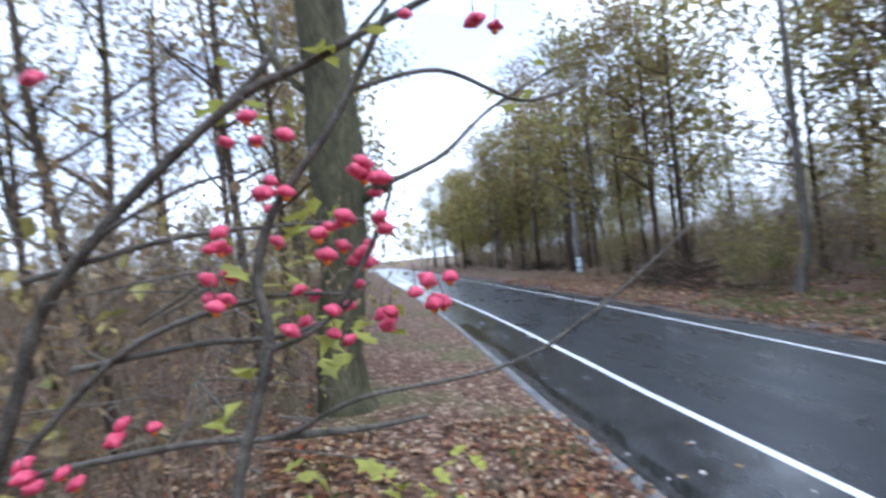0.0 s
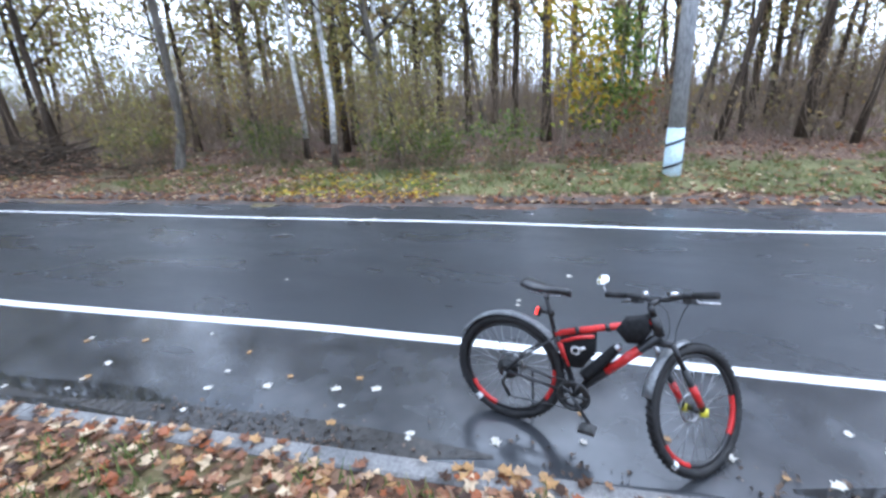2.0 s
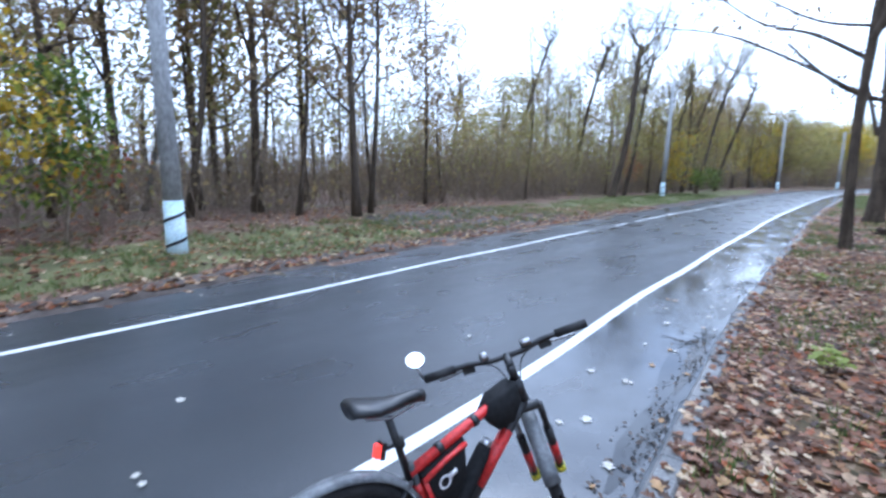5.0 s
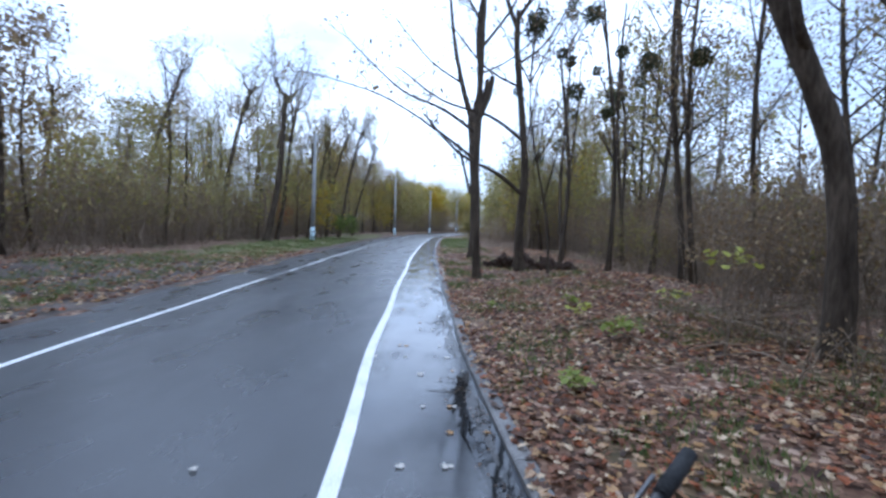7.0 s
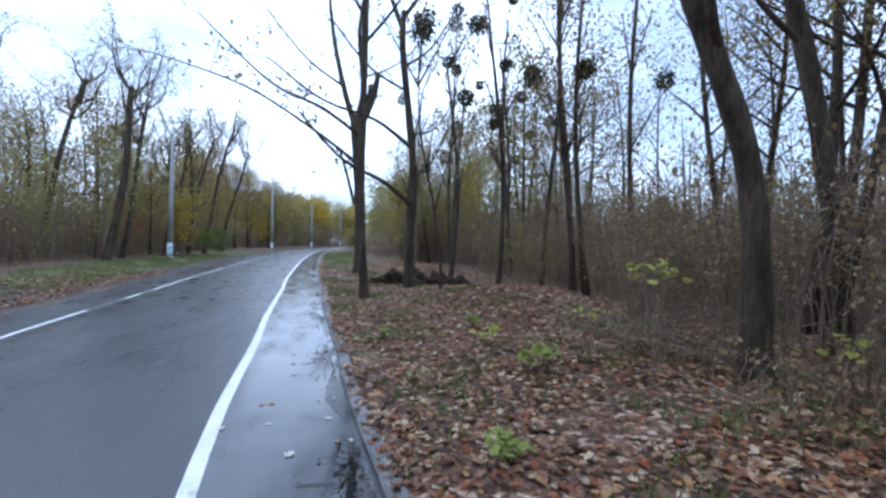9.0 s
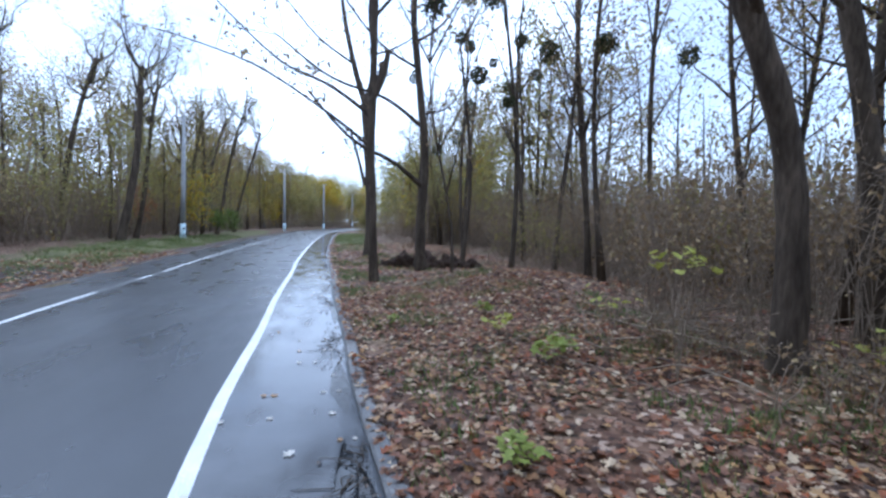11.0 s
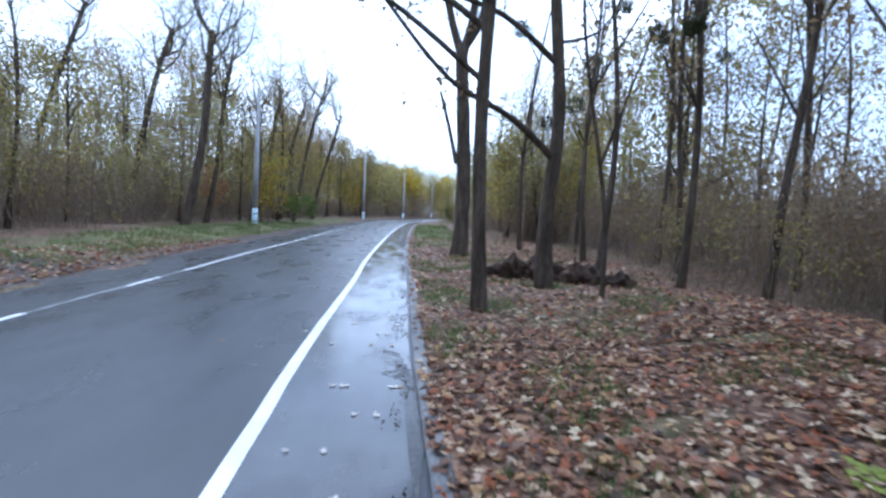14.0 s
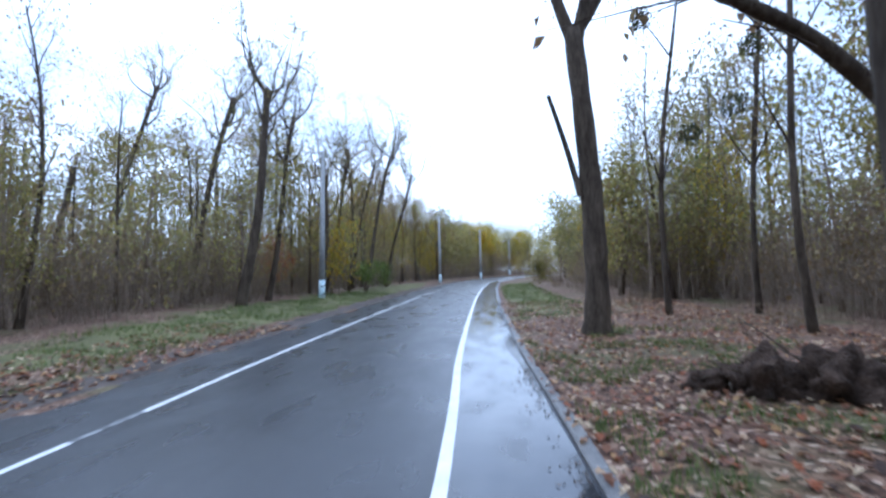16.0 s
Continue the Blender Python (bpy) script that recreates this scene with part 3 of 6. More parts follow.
# Single trees that stand out
VERGE = "trees standing on the leafy verge"


def limb(points, r0, r1, sides=6):
    """One bough along a smooth line."""
    line = catmull3(points)
    b = Build()
    n = len(line)
    b.tube(line, [r0 + (r1 - r0) * i / (n - 1) for i in range(n)], sides, False)
    return b, line


def catmull3(pts, per=5):
    out = []
    pts = [Vector(p) for p in pts]
    for i in range(len(pts) - 1):
        p0, p1, p2, p3 = (pts[max(0, min(len(pts) - 1, i + k))] for k in (-1, 0, 1, 2))
        for j in range(per):
            t = j / per
            out.append(0.5 * ((2 * p1) + (p2 - p0) * t + (2 * p0 - 5 * p1 + 4 * p2 - p3) * t * t + (3 * p1 - p0 - 3 * p2 + p3) * t ** 3))
    out.append(pts[-1])
    return out


def twiggy(line, r, rng, count, length, wood, leaves=None, leaf_n=0, leaf_size=0.1, droop=0.1):
    """Fine twigs and a few leaves along a bough."""
    for _ in range(count):
        k = rng.randint(len(line) // 4, len(line) - 1)
        q = line[k]
        along = (line[k] - line[max(0, k - 1)]).normalized()
        d = (along * 0.8 + Vector((rng.uniform(-1, 1), rng.uniform(-1, 1), rng.uniform(-0.5, 1)))).normalized()
        ln = length * rng.uniform(0.5, 1.2)
        mid = q + d * ln * 0.5 + Vector((0, 0, rng.uniform(-.05, .1)))
        end = mid + (d + Vector((rng.uniform(-.4, .4), rng.uniform(-.4, .4), rng.uniform(-.4, .3) - droop))).normalized() * ln * 0.5
        wood.tube([q, mid, end], [r, r * 0.65, r * 0.3], 4, False)
        for _ in range(3):
            e = mid.lerp(end, rng.random()) + Vector((rng.uniform(-1, 1), rng.uniform(-1, 1), rng.uniform(-0.6, 0.8))) * ln * 0.28
            wood.tube([mid.lerp(end, rng.random()), e], [r * 0.4, r * 0.2], 3, False)
            if leaves is not None:
                for _ in range(leaf_n):
                    leaves.leaf(e + Vector((rng.gauss(0, .12), rng.gauss(0, .12), rng.gauss(0, .12))), leaf_size * rng.uniform(0.6, 1.3), rng)


def verge_tree(name, at, label, seed, trunk_pts, radii, boughs, bark, leafmat=BROWN_LEAF, twig_count=9, twig_len=1.1, leaf_n=2, root_flare=True, category="tree", group=VERGE):
    rng = random.Random(seed)
    z = height(*at) - 0.05
    t = thing(name, (at[0], at[1], z), label, category, group)
    b = Build()
    line = catmull3(trunk_pts, 4)
    n = len(line)
    rad = []
    for i in range(n):
        f = i / (n - 1) * (len(radii) - 1)
        k = min(len(radii) - 2, int(f))
        rad.append((radii[k] + (radii[k + 1] - radii[k]) * (f - k)) * (1 + 0.06 * math.sin(i * 2.3)))
    b.tube(line, rad, 12)
    part("trunk", b, bark, t)
    twigs, leaves = Build(), Build()
    for pts, r0, r1 in boughs:
        bb, ln = limb(pts, r0, r1, 7)
        part("bough", bb, bark, t)
        if r1 >= 0.05 and r0 < 0.14:
            continue
        twiggy(ln, max(0.006, min(0.014, r1 * 0.8)), rng, twig_count, twig_len, twigs, leaves, leaf_n, 0.12)
    if twigs.f:
        part("branchwork", twigs, bark, t)
    if leaves.f:
        part("crown", leaves, leafmat, t, smooth=False)
    return t


verge_tree("verge_tree", (-0.98, 14.5), "straight dark-barked tree with a broken stub beside the kerb", 21,
           [(0, 0, -0.1), (-0.08, 0, 1.2), (-0.14, 0.05, 3), (-0.10, 0.1, 5), (-0.06, 0.1, 8), (0.1, 0.1, 13)], [0.16, 0.11, 0.105, 0.10, 0.09, 0.055],
           [([(-0.12, 0.05, 4.8), (0.16, 0.0, 5.5), (0.28, 0.0, 6.1)], 0.10, 0.07),
            ([(-0.1, 0.1, 4.4), (-1.2, 0.3, 5.2), (-2.6, 0.6, 5.9), (-4.4, 0.9, 7.6)], 0.06, 0.015),
            ([(-0.1, 0.1, 3.6), (-1.4, -0.2, 4.5), (-3.0, -0.4, 5.4), (-4.8, -0.6, 5.9)], 0.05, 0.012),
            ([(-0.05, 0.1, 7.6), (-0.8, 0, 8.8), (-2.0, 0.2, 10.4)], 0.05, 0.015),
            ([(-0.05, 0.1, 7.0), (0.9, 0.3, 8.4), (1.6, 0.2, 10.2)], 0.05, 0.015),
            ([(0, 0.1, 9.5), (-1.0, -0.5, 11.2), (-1.6, -0.8, 12.8)], 0.05, 0.012)], BARK, BROWN_LEAF, 12, 1.2, 2)
verge_tree("verge_tree", (0.55, 16.7), "dark tree with long low boughs beside a heap of roots", 22,
           [(0, 0, -0.1), (-0.05, 0, 1.5), (0.08, 0, 3.4), (-0.1, 0, 5.5), (-0.35, 0, 7.8), (-0.3, 0.1, 9.0)], [0.22, 0.145, 0.13, 0.115, 0.105, 0.09],
           [([(0.03, 0, 2.7), (-0.9, -0.3, 3.4), (-2.2, -0.7, 4.0), (-3.4, -1.1, 5.2)], 0.085, 0.03),
            ([(-0.05, 0, 4.6), (-1.2, -0.4, 5.3), (-2.8, -0.8, 5.7), (-4.2, -1.2, 6.6)], 0.07, 0.02),
            ([(-0.2, 0, 6.4), (-1.4, -0.2, 7.0), (-2.6, -0.2, 8.4)], 0.05, 0.015),
            ([(-0.33, 0, 8.3), (-0.9, 0, 10), (-1.0, 0.1, 12.5)], 0.09, 0.03),
            ([(-0.3, 0.1, 8.8), (0.5, 0.1, 10.2), (1.0, 0.2, 12.6)], 0.08, 0.03),
            ([(-0.25, 0, 7.2), (0.7, 0, 8.0), (1.8, 0.2, 10.0)], 0.05, 0.015),
            ([(0.0, 0, 5.0), (0.9, 0.1, 5.4), (1.7, 0.2, 7.0)], 0.04, 0.012)], BARK, BROWN_LEAF, 11, 1.2, 2)
verge_tree("verge_tree", (-0.95, 23.2), "thick old tree with hollow blackened base on the verge", 23,
           [(0, 0, -0.1), (0.05, 0, 1.0), (0.02, 0, 3.0), (-0.1, 0, 5.0), (-0.28, 0, 7.2)], [0.38, 0.26, 0.25, 0.23, 0.21],
           [([(-0.25, 0, 6.8), (-0.7, 0, 8.2), (-1.2, 0, 10.5), (-1.5, 0, 13)], 0.17, 0.05),
            ([(-0.2, 0, 6.9), (0.1, 0, 8.5), (-0.1, 0.1, 11), (0.2, 0.1, 13.5)], 0.17, 0.05),
            ([(-0.1, 0, 7.2), (0.35, 0, 8.0), (0.45, 0, 8.7)], 0.15, 0.12),
            ([(-0.9, 0, 8.6), (-2.4, -0.2, 9.6), (-4.0, -0.4, 11.4)], 0.06, 0.015),
            ([(0.1, 0, 9.0), (1.6, 0.2, 9.8), (3.2, 0.2, 11.4)], 0.05, 0.015),
            ([(-0.25, -0.1, 3.2), (-0.55, -0.1, 4.4), (-0.9, -0.1, 5.6)], 0.08, 0.05)], BARK, BROWN_LEAF, 12, 1.4, 2)
verge_tree("leaning_tree", (3.0, 6.2), "leaning dark tree rising out of undergrowth", 24,
           [(0, 0, -0.1), (0.05, 0.05, 1.2), (-0.1, 0.1, 2.6), (-0.7, 0.2, 4.2), (-1.35, 0.3, 6.0), (-1.9, 0.5, 9.0)], [0.20, 0.145, 0.135, 0.125, 0.115, 0.08],
           [([(-0.35, 0.2, 3.6), (-0.65, 0.0, 3.9), (-0.85, -0.1, 4.6)], 0.08, 0.05),
            ([(-0.9, 0.3, 5.5), (0.0, 0.6, 6.8), (0.6, 0.8, 8.5)], 0.06, 0.015),
            ([(-1.2, 0.4, 7.5), (-2.2, 0.6, 8.6), (-3.2, 1.0, 9.5)], 0.05, 0.012)], BARK, BROWN_LEAF, 8, 1.2, 2)
verge_tree("leaning_tree", (5.2, 7.0), "leaning dark tree deeper in the wood", 25,
           [(0, 0, -0.1), (-0.1, 0, 1.6), (-0.4, 0.1, 3.6), (-1.0, 0.2, 6.0), (-1.7, 0.4, 9.5)], [0.2, 0.13, 0.12, 0.11, 0.08],
           [([(-0.5, 0.1, 4.2), (-1.4, 0.2, 5.0), (-2.0, 0.2, 6.2)], 0.05, 0.015),
            ([(-1.1, 0.2, 6.4), (-0.4, 0.3, 8.0), (0.3, 0.5, 9.5)], 0.06, 0.02)], BARK, BROWN_LEAF, 8, 1.1, 2)
verge_tree("old_tree", (3.0, -5.4), "stout mossy tree with hollow black base behind a fruiting bush", 26,
           [(0, 0, -0.15), (0.05, 0, 0.8), (-0.1, 0, 2.2), (-0.15, 0.1, 4.0), (-0.05, 0.1, 7.5)], [0.50, 0.33, 0.34, 0.40, 0.30],
           [([(-0.2, 0, 3.0), (-0.7, 0.1, 3.25), (-0.95, 0.1, 3.3)], 0.12, 0.10),
            ([(-0.1, 0.1, 4.5), (0.8, -0.2, 5.5), (1.6, -0.4, 7.5)], 0.07, 0.02),
            ([(-0.1, 0.1, 5.0), (-0.9, -0.4, 6.2), (-2.2, -0.8, 7.6)], 0.06, 0.02)], BARK_MOSS, OLIVE_LEAF, 10, 1.2, 3)
verge_tree("edge_tree", (-9.8, -12.3), "slender dark tree leaning at the road edge", 27,
           [(0, 0, -0.1), (-0.15, 0, 0.6), (-0.3, 0.1, 1.6), (-0.25, 0.1, 5), (-0.1, 0.2, 10)], [0.2, 0.15, 0.13, 0.12, 0.07],
           [([(-0.25, 0.1, 5), (0.6, 0.4, 6), (1.4, 0.8, 7.6)], 0.05, 0.015), ([(-0.2, 0.1, 6), (-1, -0.6, 7.2), (-1.6, -1, 8.6)], 0.05, 0.015)], BARK_PALE, OLIVE_LEAF, 12, 1.3, 5)


def birch(at, r, h, lean, seed, label="white-barked birch with a dark foot at the wood edge"):
    rng = random.Random(seed)
    z = height(*at) - 0.05
    t = thing("birch_tree", (at[0], at[1], z), label, "tree", "birches at the wood edge")
    b = Build()
    b.tube([(0, 0, -0.1), (0.02, 0, 0.3), (-0.02, 0, 0.75)], [r * 1.5, r * 1.2, r * 1.05], 10)
    part("foot", b, BARK, t, "dark cracked bark foot")
    b = Build()
    pts = [(-0.02 + lean * k * h / 8 + 0.06 * math.sin(k * 1.3 + seed), 0.04 * math.sin(k * 1.7), 0.7 + (h - 0.7) * k / 8) for k in range(9)]
    pts[0] = (-0.02, 0, 0.7)
    b.tube(pts, [r * (1.04 - 0.085 * k) for k in range(9)], 10)
    part("trunk", b, BIRCH_BARK, t)
    wood, leaves = Build(), Build()
    for k in range(10):
        q = Vector(pts[rng.randint(4, 8)])
        a = rng.uniform(0, 6.28)
        ln = [q, q + Vector((math.cos(a) * 0.6, math.sin(a) * 0.6, 0.7)), q + Vector((math.cos(a) * 1.2, math.sin(a) * 1.2, 1.1))]
        wood.tube(ln, [0.022, 0.014, 0.006], 4, False)
        twiggy(catmull3(ln), 0.006, rng, 4, 0.7, wood, leaves, 5, 0.09, 0.4)
    part("branchwork", wood, BARK, t)
    part("crown", leaves, OLIVE_LEAF, t, smooth=False)


birch((-10.2, -6.5), 0.085, 10, 0.0, 3)
birch((-12.0, -8.8), 0.085, 9, 0.03, 5)
birch((-13.5, -6.6), 0.09, 11, -0.01, 7)
birch((-24.0, -16.0), 0.1, 11, 0.01, 8)


def small_tree(name, at, label, seed, leafmat, h=4.0, leaves=900, size=0.16, spread=0.9):
    return tree(name, at, label, "small coloured trees in the wood", seed, TWIG, leafmat, trunk_h=h, r0=0.0125 * h, limbs=14, first=0.15, limb_len=max(1.3, h * 0.42), leaves=leaves, leaf_size=size, leaf_from=0.12, cluster=0.075 * h + 0.05, spread=spread, bend=0.3)


small_tree("yellow_maple", (-11.9, -0.2), "small maple with bright yellow leaves behind the pole", 31, YELLOW_LEAF, 4.0, 1100, 0.15)
small_tree("young_maple", (-12.3, 0.9), "young maple with green and yellow leaves", 32, GREEN_LEAF, 3.2, 900, 0.16)
small_tree("rust_sapling", (-13.4, 1.7), "low sapling with rust-coloured leaves", 33, RUST_LEAF, 1.7, 220, 0.14)
small_tree("rust_sapling", (-16.4, 37.5), "low sapling with red-brown leaves beside the pole", 34, RUST_LEAF, 3.2, 700, 0.16)
small_tree("yellow_maple", (-14.4, 41.5), "young maple with yellow leaves behind the pole", 35, YELLOW_LEAF, 4.2, 900, 0.2)
small_tree("yellow_maple", (-9.0, 112.0), "tall yellow maple at the road bend", 36, YELLOW_LEAF, 9.0, 1500, 0.4)
small_tree("yellow_maple", (-16.0, 98.0), "yellow maple at the road bend", 37, YELLOW_LEAF, 8.0, 1400, 0.4)
small_tree("yellow_maple", (-1.0, 141.0), "yellow maple beyond the road bend", 38, YELLOW_LEAF, 10.0, 1500, 0.45)
small_tree("yellow_maple", (4.6, 47.0), "yellow-green maple inside the bend", 39, YELLOW_LEAF, 6.5, 1300, 0.25)
small_tree("olive_maple", (2.6, 37.0), "olive-leaved maple inside the bend", 40, OLIVE_LEAF, 6.0, 1500, 0.25)
small_tree("olive_maple", (8.0, 40.0), "olive-leaved maple inside the bend", 41, GREEN_LEAF, 6.5, 1400, 0.25)
small_tree("dense_bush", (-0.8, 46.0), "low dense green-brown bush beside the kerb", 42, OLIVE_LEAF, 1.8, 1500, 0.14)
small_tree("dense_bush", (-13.2, 43.5), "low dense green bush beside the far verge", 43, GREEN_LEAF, 1.7, 800, 0.15)
small_tree("dense_bush", (-13.4, 48.5), "low dense green bush beside the far verge", 44, GREEN_LEAF, 1.7, 800, 0.15)
for n, (x, y, h) in enumerate(((-16.5, 84, 7), (-19, 72, 8), (-15, 92, 8), (-9, 118, 9), (1, 136, 9), (6, 148, 9), (-24, 60, 7), (2, 60, 7), (6, 70, 8), (-6, -66, 8), (-9, -52, 7), (0, -84, 9), (5, -98, 9), (25, -108, 9), (-14, -72, 9), (14, -60, 8), (20, -84, 9), (9, -40, 7))):
    small_tree("bend_maple", (x, y), "olive-yellow maple lining the far bend", 50 + n, (PALE_OLIVE, YELLOW_LEAF)[n % 3 == 0], h, 2000, 0.30)


# The wood closing the far bends, repeats of three crowns
BEND = [small_tree("bend_maple", (-80, -60 + 8 * n), "olive-yellow maple lining the far bend", 150 + n, m, 10, 2600, 0.30) for n, m in enumerate((PALE_OLIVE, YELLOW_LEAF, OLIVE_LEAF))]
rng = random.Random(91)
bend_spots = []
for _ in range(900):
    if len(bend_spots) >= 54:
        break
    y = rng.choice((rng.uniform(66, 140), rng.uniform(66, 140), rng.uniform(-110, -50)))
    outside = rng.random() < 0.7
    p = beside(index_near(y), (FAR_EDGE - 5.0 - rng.random() * 16) if outside else (7.0 + rng.random() * 16))
    if not is_clear(p.x, p.y, bend_spots, 3.0):
        continue
    bend_spots.append((p.x, p.y))
    plant_copy(BEND[rng.choice((0, 0, 1, 1, 2))], p.x, p.y, rng.uniform(0, 6.28), rng.uniform(0.7, 1.15), "maples round the far bends")


# Thin olive and yellow young maples at the wood edges
THIN = [small_tree("thin_maple", (-90, -60 + 8 * n), "thin young maple with pale olive leaves at the wood edge", 170 + n, m, 6.0, 1300, 0.14, 0.8) for n, m in enumerate((PALE_OLIVE, PALE_OLIVE, YELLOW_LEAF, OLIVE_LEAF))]
edge_rng = random.Random(404)
for y0, y1, count, off, lo, hi in ((26, 80, 34, (-4.5, -18), 0.6, 1.25), (26, 72, 24, (6.5, 19), 0.6, 1.2), (-26, -1, 14, (-4.2, -12), 0.45, 0.85), (18, 34, 9, (-6.5, -16), 0.45, 0.8), (-75, -28, 16, (-5, -14), 0.8, 1.5)):
    for _ in range(count):
        o = edge_rng.uniform(*off)
        p = beside(index_near(edge_rng.uniform(y0, y1)), o + (FAR_EDGE if o < 0 else 0))
        if is_clear(p.x, p.y, (), 1):
            plant_copy(THIN[edge_rng.choice((0, 0, 1, 1, 2, 3))], p.x, p.y, edge_rng.uniform(0, 6.28), edge_rng.uniform(lo, hi), "young maples along the wood edges")
for n in range(24):
    i = edge_rng.randint(index_near(104), len(KERB_LINE) - 40)
    p = beside(i, FAR_EDGE - edge_rng.uniform(2.6, 6))
    plant_copy(THIN[n % 4], p.x, p.y, n * 1.3, edge_rng.uniform(0.5, 0.8), "young maples along the wood edges")
# Wood behind the far bend and along the road the walk comes from
for n in range(34):
    i = edge_rng.randint(index_near(112), len(KERB_LINE) - 40)
    p = beside(i, FAR_EDGE - edge_rng.uniform(5, 22))
    plant_copy(BEND[(0, 1, 0, 2)[n % 4]], p.x, p.y, n * 1.9, edge_rng.uniform(0.75, 1.2), "maples round the far bends")
for n in range(26):
    far = n % 5 < 3
    p = beside(index_near(-19 - n * 2.6), FAR_EDGE - edge_rng.uniform(3.8, 9) if far else edge_rng.uniform(3.2, 8))
    if is_clear(p.x, p.y, (), 1):
        plant_copy(MASTERS[(0, 5, 2, 1, 3)[n % 5]], p.x, p.y, n * 2.1, edge_rng.uniform(1.05, 1.35), FAR_GROUP if far else NEAR_GROUP)


# Pollarded leaning trees across the road, seen against the sky
for n, (x, y, r, h, lx) in enumerate(((-15.05, 31.4, 0.21, 10.2, 0.125), (-16.2, 35.4, 0.15, 10.3, 0.165), (-20.8, 35.1, 0.17, 11.7, 0.21), (-29.0, 37.2, 0.16, 14.0, 0.24), (-27.2, 33.0, 0.17, 7.5, 0.12), (-33.0, 33.0, 0.15, 11.0, 0.08), (-15.2, 40.5, 0.18, 8.4, 0.04), (-16.4, 43.5, 0.14, 10.5, 0.2), (-14.6, 47.0, 0.15, 11.0, 0.22), (-16.8, 50.5, 0.14, 11.5, 0.18), (-14.8, 55.0, 0.15, 11.0, 0.2))):
    rng2 = random.Random(70 + n)
    base = [(lx * h * t + 0.25 * math.sin(t * 4 + n), lx * 0.4 * h * t, h * t - (0.1 if t == 0 else 0)) for t in (0, 0.2, 0.4, 0.6, 0.8, 1.0)]
    top = Vector(base[-1])
    boughs = []
    for k in range(0 if n == 4 else 10):
        a = rng2.uniform(0, 6.28)
        low = rng2.choice((0.0, 0.0, 0.6, 1.4, 2.4, 3.4))
        q = top - Vector((lx * low, lx * 0.4 * low, low + 0.3))
        e = Vector((math.cos(a) * rng2.uniform(0.6, 2.0), math.sin(a) * rng2.uniform(0.6, 2.0), rng2.uniform(1.6, 3.2)))
        kink = Vector((rng2.uniform(-.3, .3), rng2.uniform(-.3, .3), 0))
        boughs.append(([q, q + e * 0.35 + Vector((e.x, e.y, 0)) * 0.2 + kink, q + e * 0.75 + kink * 1.4, q + e * rng2.uniform(1.0, 1.3)], 0.065, 0.012))
    verge_tree("pollarded_tree", (x, y), "leaning lopped tree with sprouting top, olive leaves thinning", 80 + n, base, [r * 1.3, r, r * 0.95, r * 0.85, r * 0.8, r * 0.75], boughs, BARK, OLIVE_LEAF, 13, 1.5, 3, group="lopped trees across the road")
# Slim trees with dark mistletoe balls behind the verge
for n, (x, y, h) in enumerate(((3.85, 17.5, 10), (1.3, 15.4, 6), (5.5, 20.7, 11), (1.9, 27.2, 10), (4.4, 27.2, 11), (8.7, 27.5, 11), (2.3, 18.6, 8), (6.9, 18.0, 11), (4.6, 13.4, 9), (7.2, 14.4, 11), (3.4, 23, 10), (4.9, 16.2, 9), (6.2, 23.5, 11))):
    rng2 = random.Random(90 + n)
    lean = rng2.uniform(-0.06, 0.06)
    base = [(lean * h * t + 0.28 * (math.sin(t * 4 + n) - math.sin(n)), 0.15 * (math.sin(t * 3 + n) - math.sin(n)), h * t - (0.1 if t == 0 else 0)) for t in (0, 0.2, 0.4, 0.6, 0.8, 1.0)]
    boughs = []
    for k in range(7):
        q = Vector(base[rng2.randint(2, 5)])
        a = rng2.uniform(0, 6.28)
        e = Vector((math.cos(a) * 0.8, math.sin(a) * 0.8, 1.5))
        boughs.append(([q, q + e * 0.5, q + e * rng2.uniform(0.9, 1.5)], 0.035, 0.01))
    t = verge_tree("slim_tree", (x, y), "slim dark tree with mistletoe clumps in its crown", 110 + n, base, [w * (0.5 if h < 7 else 1.0) for w in (0.11, 0.08, 0.072, 0.064, 0.054, 0.03)], boughs, BARK, BROWN_LEAF, 6, 0.9, 2, group="slim trees behind the verge")
    for k in range(rng2.randint(2, 4)):
        c = Vector(rng2.choice(boughs)[0][2]) + Vector((rng2.uniform(-.4, .4), rng2.uniform(-.4, .4), rng2.uniform(-.2, .5)))
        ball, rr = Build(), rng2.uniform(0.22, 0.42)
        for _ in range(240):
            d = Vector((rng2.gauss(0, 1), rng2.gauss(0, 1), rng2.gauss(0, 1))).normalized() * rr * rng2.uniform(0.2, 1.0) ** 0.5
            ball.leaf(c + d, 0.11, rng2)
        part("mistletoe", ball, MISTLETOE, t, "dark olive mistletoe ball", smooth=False)


